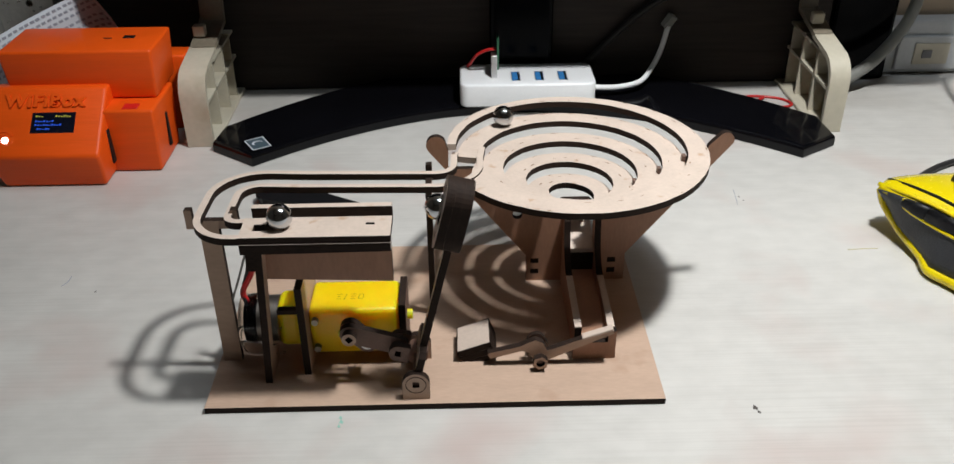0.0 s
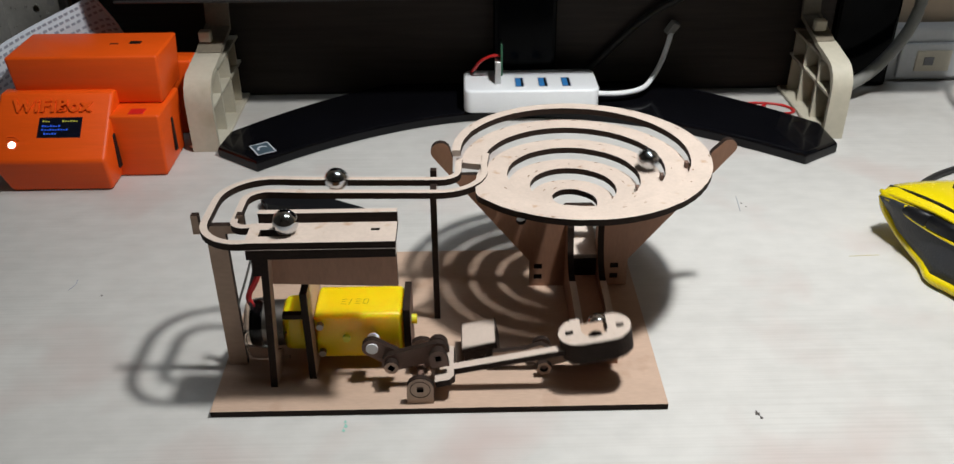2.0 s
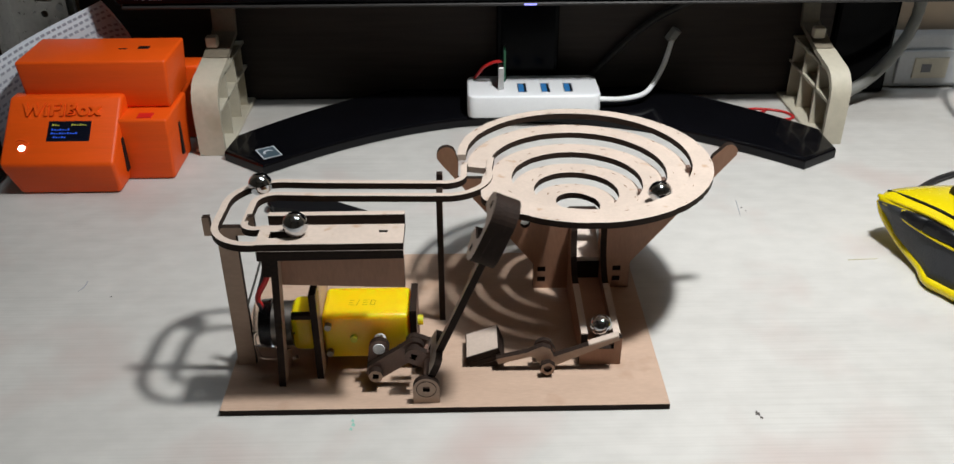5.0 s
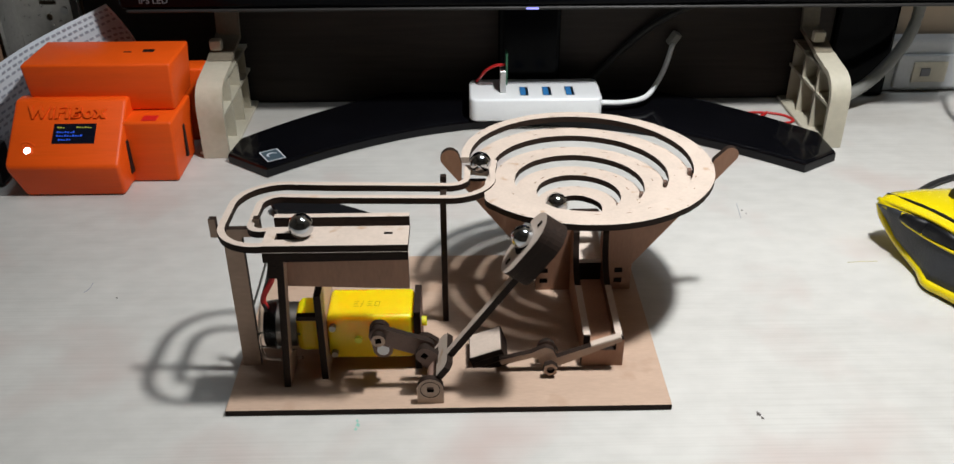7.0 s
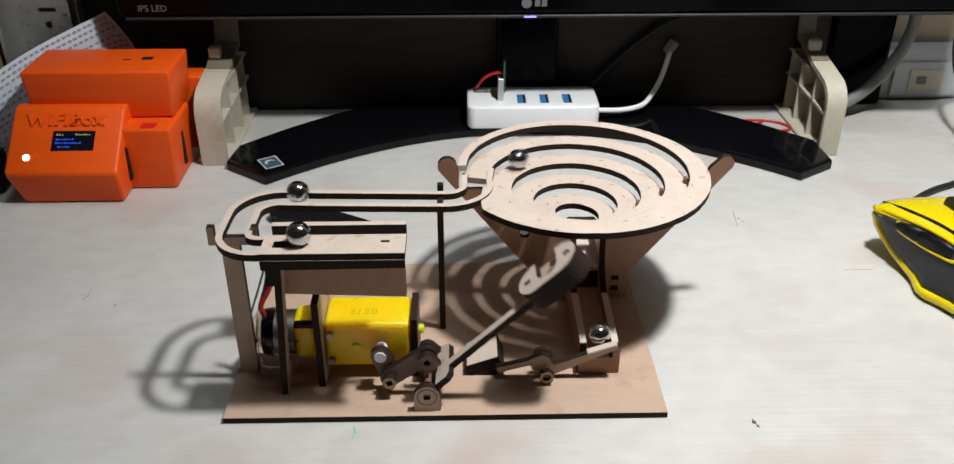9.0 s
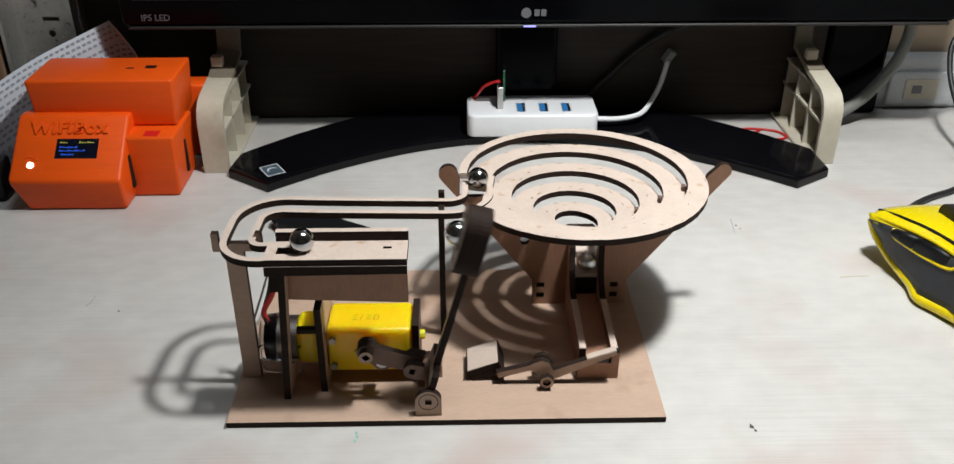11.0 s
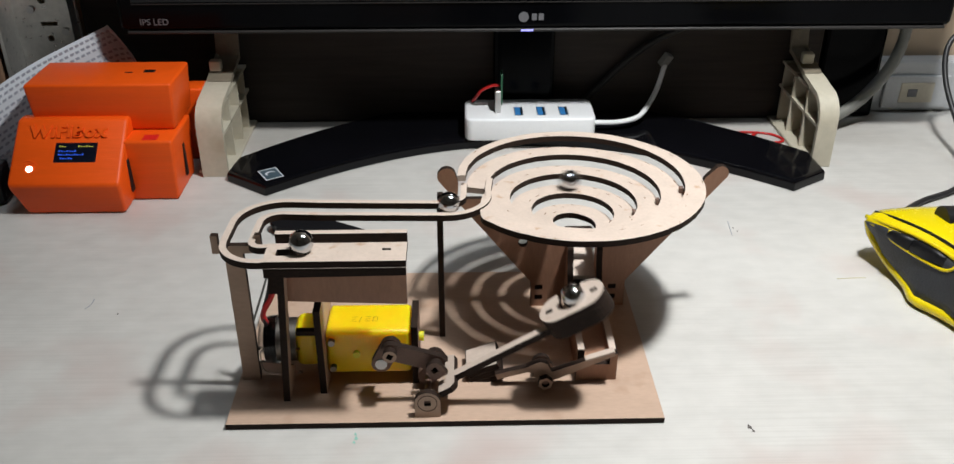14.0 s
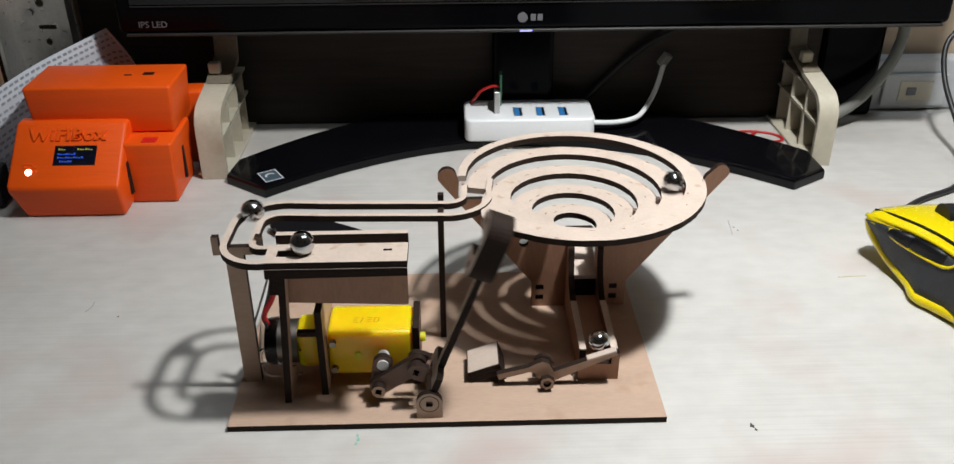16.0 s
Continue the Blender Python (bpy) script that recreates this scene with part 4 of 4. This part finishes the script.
    part("upper_edge", tube([(-width_at(y, z) - 0.0006, y, z) for y, z in ((0.064, 0.0262), (0.050, 0.0296), (0.030, 0.0324), (0.010, 0.0336), (-0.015, 0.0335), (-0.045, 0.0265))], 0.0013, 8), MOUSE_Y, top)
    part("skirt", tube([(-width_at(y, z) - 0.0004, y, z) for y, z in ((0.064, 0.0235), (0.061, 0.0165), (0.050, 0.0085), (0.038, 0.0060), (0.026, 0.0045), (0.014, 0.0038), (0.004, 0.0040), (-0.013, 0.0046), (-0.045, 0.0065))], 0.0029, 10), MOUSE_Y, top)
    part("wheel", rod((-0.0065, 0.044, 0.0335), (0.0005, 0.044, 0.0335), 0.0085, 28), BLACK_PL, top)
    part("button_gap", tube([(-width_at(y, z) - 0.0002, y, z) for y, z in ((0.066, 0.0280), (0.050, 0.0318), (0.032, 0.0345), (0.014, 0.0362), (-0.005, 0.0368))], 0.0009, 6), BLACK_PL, top)
    part("cable", tube([(0.006, 0.066, 0.0220), (0.003, 0.080, 0.0150), (0.004, 0.098, 0.0060), (0.012, 0.114, 0.0024), (0.030, 0.128, 0.0022), (0.056, 0.142, 0.0025), (0.072, 0.160, 0.0060), (0.078, 0.190, 0.0220), (0.074, 0.215, 0.0480),
                        (0.076, 0.228, 0.0700), (0.088, 0.230, 0.0820), (0.105, 0.225, 0.0860)], 0.0019, 10), CABLE_BLACK, top, "black cable")


def clutter():
    # black flat object behind the tray
    b = part("ruler_case", plate([(-0.010, 0.176), (-0.004, 0.185), (0.010, 0.187), (0.052, 0.162), (0.048, 0.156), (-0.006, 0.169)], 0.0003, 0.006, burnt=False), BLACK_PL)
    tagged(b, "flat black plastic tool lying on the desk", "tool")
    part("ring_handle", tube([(-0.004, 0.172, 0.005), (-0.009, 0.174, 0.005), (-0.010, 0.179, 0.005), (-0.006, 0.182, 0.005), (-0.001, 0.180, 0.005)], 0.0012), BLACK_PL, b)
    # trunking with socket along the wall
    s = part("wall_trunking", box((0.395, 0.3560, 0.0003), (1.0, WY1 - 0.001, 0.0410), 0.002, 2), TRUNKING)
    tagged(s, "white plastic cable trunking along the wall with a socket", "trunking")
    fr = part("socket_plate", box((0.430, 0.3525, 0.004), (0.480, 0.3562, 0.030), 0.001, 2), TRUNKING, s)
    part("socket_face", box((0.442, 0.3515, 0.009), (0.468, 0.3527, 0.025), 0.0005, 1), BEIGE, fr)
    part("socket_bar", box((0.448, 0.3508, 0.014), (0.455, 0.3516, 0.020)), GREY_TXT, fr)
    # thick pale hose
    h = part("hose", tube([(0.372, 0.340, 0.122), (0.410, 0.342, 0.106), (0.429, 0.342, 0.080), (0.425, 0.338, 0.048), (0.402, 0.328, 0.022), (0.376, 0.318, 0.010), (0.360, 0.318, 0.006)], 0.0043, 14), CABLE_GREY)
    tagged(h, "thick pale grey hose looped behind the riser leg", "hose")
    # dark adapter under the monitor, widened to stand in for dim wall
    a = part("widened_adapter_box", box((0.374, 0.345, 0.0003), (0.420, 0.3550, 0.108), 0.003, 2), BEZEL)
    tagged(a, "black power adapter, widened to darken the dim wall behind it", "adapter")
    part("ridge", box((0.3735, 0.3435, 0.083), (0.4260, 0.3452, 0.088), 0.0006, 1), BLACK_PL, a)
    part("clip", box((0.420, 0.348, 0.094), (0.430, 0.354, 0.098), 0.0008, 1), BLACK_PL, a)
    for pts, r, mt, lab in (([(0.296, 0.306, 0.0010), (0.312, 0.316, 0.0010), (0.332, 0.312, 0.0010), (0.338, 0.300, 0.0012), (0.326, 0.296, 0.0012), (0.314, 0.304, 0.0010), (0.322, 0.312, 0.0022)], 0.0009, RED_WIRE, "thin red wire looped on the desk"),
                            ([(0.190, 0.341, 0.010), (0.240, 0.339, 0.060), (0.300, 0.335, 0.090), (0.335, 0.335, 0.115)], 0.0024, LIP, "dark grey cable hanging behind the monitor")):
        tagged(part("cable", tube(pts, r), mt), lab, "cable")
    # metal bracket and timber post at the side
    br = part("metal_bracket", plate([(-0.210, 0.0003), (-0.164, 0.0003), (-0.170, 0.180), (-0.214, 0.180)], 0.3420, 0.002, "y",
                                     [disc(-0.190, 0.0955, 0.0028, 16), rect(-0.194, 0.077, -0.182, 0.080), disc(-0.189, 0.068, 0.0024, 16), rect(-0.189, 0.057, -0.179, 0.0595)], burnt=False), ZINC)
    tagged(br, "bare zinc sheet bracket with punched holes", "bracket")
    part("flange", box((-0.170, 0.3300, 0.0003), (-0.1675, 0.3430, 0.178)), ZINC, br)
    part("flange", box((-0.214, 0.3180, 0.0003), (-0.2115, 0.3430, 0.178)), ZINC, br)
    plate_m = part("latch_plate", box((-0.2020, 0.3385, 0.1080), (-0.1780, 0.3420, 0.1260), 0.0015, 3), ZINC, br, "raised metal latch plate")
    part("slot", box((-0.1960, 0.3378, 0.1120), (-0.1850, 0.3386, 0.1150), 0.0003, 1), BLACK_PL, plate_m)
    for x, z in ((-0.1985, 0.0890), (-0.1770, 0.0730)):
        part("screw", rod((x, 0.3400, z), (x, 0.3420, z), 0.0026, 16), SILVER, br)
    p = part("timber_post", box((-0.250, 0.3180, 0.0003), (-0.218, 0.3500, 0.20), 0.002, 2), BROWN)
    tagged(p, "brown timber post beside the metal bracket", "post")
    # added low box: stands in for shade beside the console
    d = part("shade_block", box((-0.3300, 0.2120, 0.0003), (-0.1830, 0.2300, 0.0260), 0.003, 2), BLACK_PL)
    tagged(d, "low black box added for the shade before the printed film", "case")
    film_sheet()


def film_sheet():
    """Printed antistatic film standing curved behind the orange cases."""
    bm = bmesh.new()
    n = 14
    rows = []
    for i in range(n + 1):
        row = []
        for k in range(5):
            f = i / n * (1 - 0.19 * max(0, (k - 1.5) / 2.5))
            x = -0.222 + 0.105 * f
            y = 0.240 + 0.060 * f + 0.004 * math.sin(3 * f)
            zt = 0.046 + 0.048 * min(1, f * 1.15) + 0.003 * math.sin(5 * f)
            row.append(bm.verts.new((x + 0.004 * k / 4, y + 0.012 * k / 4, max(0.0006, zt - 0.055 * (4 - k) / 4))))
        rows.append(row)
    for a, b in zip(rows, rows[1:]):
        for k in range(4):
            bm.faces.new((a[k], b[k], b[k + 1], a[k + 1])).smooth = True
    grid = [[v.co.copy() for v in r] for r in rows]
    ext = bmesh.ops.extrude_face_region(bm, geom=list(bm.faces))
    bmesh.ops.translate(bm, vec=(0, 0.0004, 0), verts=[v for v in ext["geom"] if isinstance(v, bmesh.types.BMVert)])
    top = part("printed_film", bm, PAPER)
    tagged(top, "white printed film sheet leaning behind orange cases", "film sheet")
    part("folded_edge", tube([tuple(p + Vector((0, -0.0004, 0))) for p in grid[-1]], 0.0008), PAPER, top, "bright folded edge")
    ink = bmesh.new()
    for i in range(n):
        for k in range(4):
            for s, o in ((0.10, 0.05), (0.10, 0.55), (0.40, 0.30), (0.40, 0.80), (0.70, 0.05), (0.70, 0.55)):
                a, b, c = grid[i][k], grid[i + 1][k], grid[i][k + 1]
                p = a + (b - a) * o + (c - a) * s + Vector((0, -0.0003, 0))
                u, v = (b - a) * 0.32, (c - a) * 0.13
                q = [ink.verts.new(p + d) for d in (Vector(), u, u + v, v)]
                ink.faces.new(q)
    part("print", ink, INK, top)


orange_boxes()
monitor()
usb_hub()
riser_leg(-0.0690, -0.0520, -0.0690, 0.0, "aged beige plastic riser leg beside the orange cases")
riser_leg(0.3430, 0.3560, 0.3538, 0.006, "aged beige plastic riser leg with open ribbed flank")
mouse()
clutter()


# ---- motion ----
ARM_TABLE = [(0, 76.3), (0.1, 82), (0.2, 87), (0.3, 89.3), (0.5, 90), (0.8, 89.5), (0.95, 86.5), (1.075, 80.5), (1.275, 70.5), (1.475, 57.5), (1.675, 42), (1.875, 21), (1.975, 13),
             (2.075, 4), (2.2, 0), (2.42, 0.5), (2.55, 5), (2.675, 12), (2.875, 22.6), (2.975, 30.8), (3.075, 38), (3.175, 44.8), (3.275, 51.3), (3.375, 57.3), (3.475, 63.5), (3.575, 70), (3.675, 76.3)]


def arm_angle(t):
    p = (t % PERIOD)
    return float(np.interp(p, [a for a, _ in ARM_TABLE], [b for _, b in ARM_TABLE]))


ARM_Y = 0.0170


def arm_pose(t):
    return pose(PIVOT[0], ARM_Y, PIVOT[1], 0, -arm_angle(t), 0)


CUP_BALL = Vector((0.0768, -0.0004, 0.0073))
ENTRY = {-3: -7.7, -2: -3.9, -1: -0.35, 0: 3.65, 1: 7.05, 2: 11.04, 3: 14.86, 4: 18.5, 5: 22.2}      # when each ball reaches the dish
DISH_TABLE = [(0, 0), (0.18, 0.055), (0.35, 0.135), (0.65, 0.265), (0.95, 0.41), (1.25, 0.56), (1.45, 0.70), (1.65, 0.85), (1.75, 0.93), (1.85, 1.02), (1.95, 1.11), (2.05, 1.195), (2.15, 1.275),
              (2.25, 1.365), (2.35, 1.46), (2.45, 1.55), (2.55, 1.665), (2.7, 1.87), (2.85, 2.08), (3.0, 2.3), (3.15, 2.50), (3.25, 2.67), (3.35, 2.89), (3.45, 3.13), (3.55, 3.42), (3.65, 3.70), (3.78, 4.05)]
QUICK = {-2: -0.05, -1: 0.09}          # balls that leave the dish a little sooner or later
TRACK_TABLE = [(0, 0.0), (0.241, 0.143), (0.441, 0.223), (0.642, 0.303), (0.843, 0.375), (1.043, 0.445), (1.244, 0.514), (1.444, 0.578), (1.645, 0.637), (1.846, 0.707), (2.147, 0.796), (2.347, 0.859), (2.548, 0.905), (2.749, 0.96), (2.949, 0.99), (3.0, 1.0)]


def on_track(f):
    s = f * LINE_S[-1]
    x = float(np.interp(s, LINE_S, [p.x for p in LINE]))
    y = float(np.interp(s, LINE_S, [p.y for p in LINE]))
    return Vector((x, y, RAIL_Z0 + (RAIL_Z1 - RAIL_Z0) * f + 0.0026))


SEAT = Vector((0.0375, 0.0175, 0.0832))
TRAY_IN = Vector((0.0770, 0.0180, 0.0840))


LATE = {1: 0.055, 3: 0.07}          # turns in which the cup lets its ball go a little later


def land_at(k):
    return 0.28 + k * PERIOD + LATE.get(k, 0.0)


def ball_place(t, c):
    """Where the ball is that is pushed out of the tray's seat in turn c."""
    push = 0.66 + c * PERIOD
    land = land_at(c - 1)
    enter = ENTRY[c]
    pick = 2.16 + (c + 2) * PERIOD
    if t < land:
        return None
    touch = SEAT + Vector((2 * BALL_R, 0, 0.0006))
    if t < land + 0.19:
        f = (t - land) / 0.19
        return TRAY_IN.lerp(touch, f * 0.7 + f * f * 0.3)
    if t < push - PERIOD:
        return touch
    if t < push - PERIOD + 0.12:
        return touch.lerp(SEAT, (t - push + PERIOD) / 0.12)
    if t < push:
        return SEAT.copy()
    if t < enter:
        w = np.interp((t - push) / (enter - push) * 3.0, [a for a, _ in TRACK_TABLE], [b for _, b in TRACK_TABLE])
        p = on_track(float(w))
        k = min(1, (t - push) / 0.10)
        return SEAT.lerp(p, k) if k < 1 else p
    d = t - enter
    d += QUICK.get(c, 0.0) * max(0.0, min(1.0, (d - 3.4) / 0.4))
    if d < 3.78:
        u = float(np.interp(d, [a for a, _ in DISH_TABLE], [b for _, b in DISH_TABLE]))
        p = dish_point(u, cut(u) - BALL_R - 0.0002, ZTOP - DROP * (1 + u) + BALL_R)
        first = on_track(1.0)
        return first.lerp(p, min(1, d / 0.12))
    end = Vector((0.1642, 0.0345, 0.0190))
    if d < 4.74:
        pts = [(3.78, Vector((0.1555, 0.0955, 0.0488))), (3.86, Vector((0.1628, 0.0955, 0.0378))), (3.97, Vector((0.1637, 0.0790, 0.0314))), (4.05, Vector((0.1638, 0.0735, 0.0200))), (4.15, Vector((0.1640, 0.0430, 0.0191))), (4.24, end), (4.42, Vector((0.1641, 0.0470, 0.0191))), (4.62, Vector((0.1642, 0.0385, 0.0190))), (4.74, end)]
        for (a, pa), (b, pb) in zip(pts, pts[1:]):
            if d <= b:
                return pa.lerp(pb, (d - a) / (b - a))
    if t < pick - 0.06:
        return end
    carried = arm_pose(t) @ CUP_BALL
    if t < pick + 0.09:
        return end.lerp(carried, (t - pick + 0.06) / 0.15)
    drop = land_at(c + 3)
    if t < drop - 0.04:
        return carried
    if t < drop:
        return carried.lerp(TRAY_IN, (t - drop + 0.04) / 0.04)
    return None


def motions():
    times = [0.05 * i for i in range(321)]
    walk(ARM, [(t, arm_pose(t)) for t in times])
    crank_rows, rod_rows, gate_rows = [], [], []
    for t in times:
        a = -228.5 + 360 / PERIOD * t
        crank_rows.append((t, pose(SHAFT[0], 0.0175, SHAFT[1], 0, -a, 0)))
        cx, cz = SHAFT[0] + CRANK * math.cos(radians(a)), SHAFT[1] + CRANK * math.sin(radians(a))
        b = radians(arm_angle(t) + LEVER_AT)
        lx, lz = PIVOT[0] + LEVER * math.cos(b), PIVOT[1] + LEVER * math.sin(b)
        rod_rows.append((t, pose(cx, 0.0140, cz, 0, -math.degrees(math.atan2(lz - cz, lx - cx)), 0)))
        gate_rows.append((t, pose(*SEESAW, 0, -max(-6.0, min(20.0, 20.0 - (15 - arm_angle(t)) * 1.9)), 0)))
    walk(CRANK_OB, crank_rows)
    walk(ROD_OB, rod_rows)
    walk(GATE, gate_rows)
    for k, ball in enumerate(BALLS):
        rows = []
        for t in times:
            p = None
            for c in range(-3, 6):
                if (c - k) % 4 == 0:
                    p = ball_place(t, c)
                    if p is not None:
                        break
            rows.append((t, pose(*p)))
        walk(ball, rows)


motions()
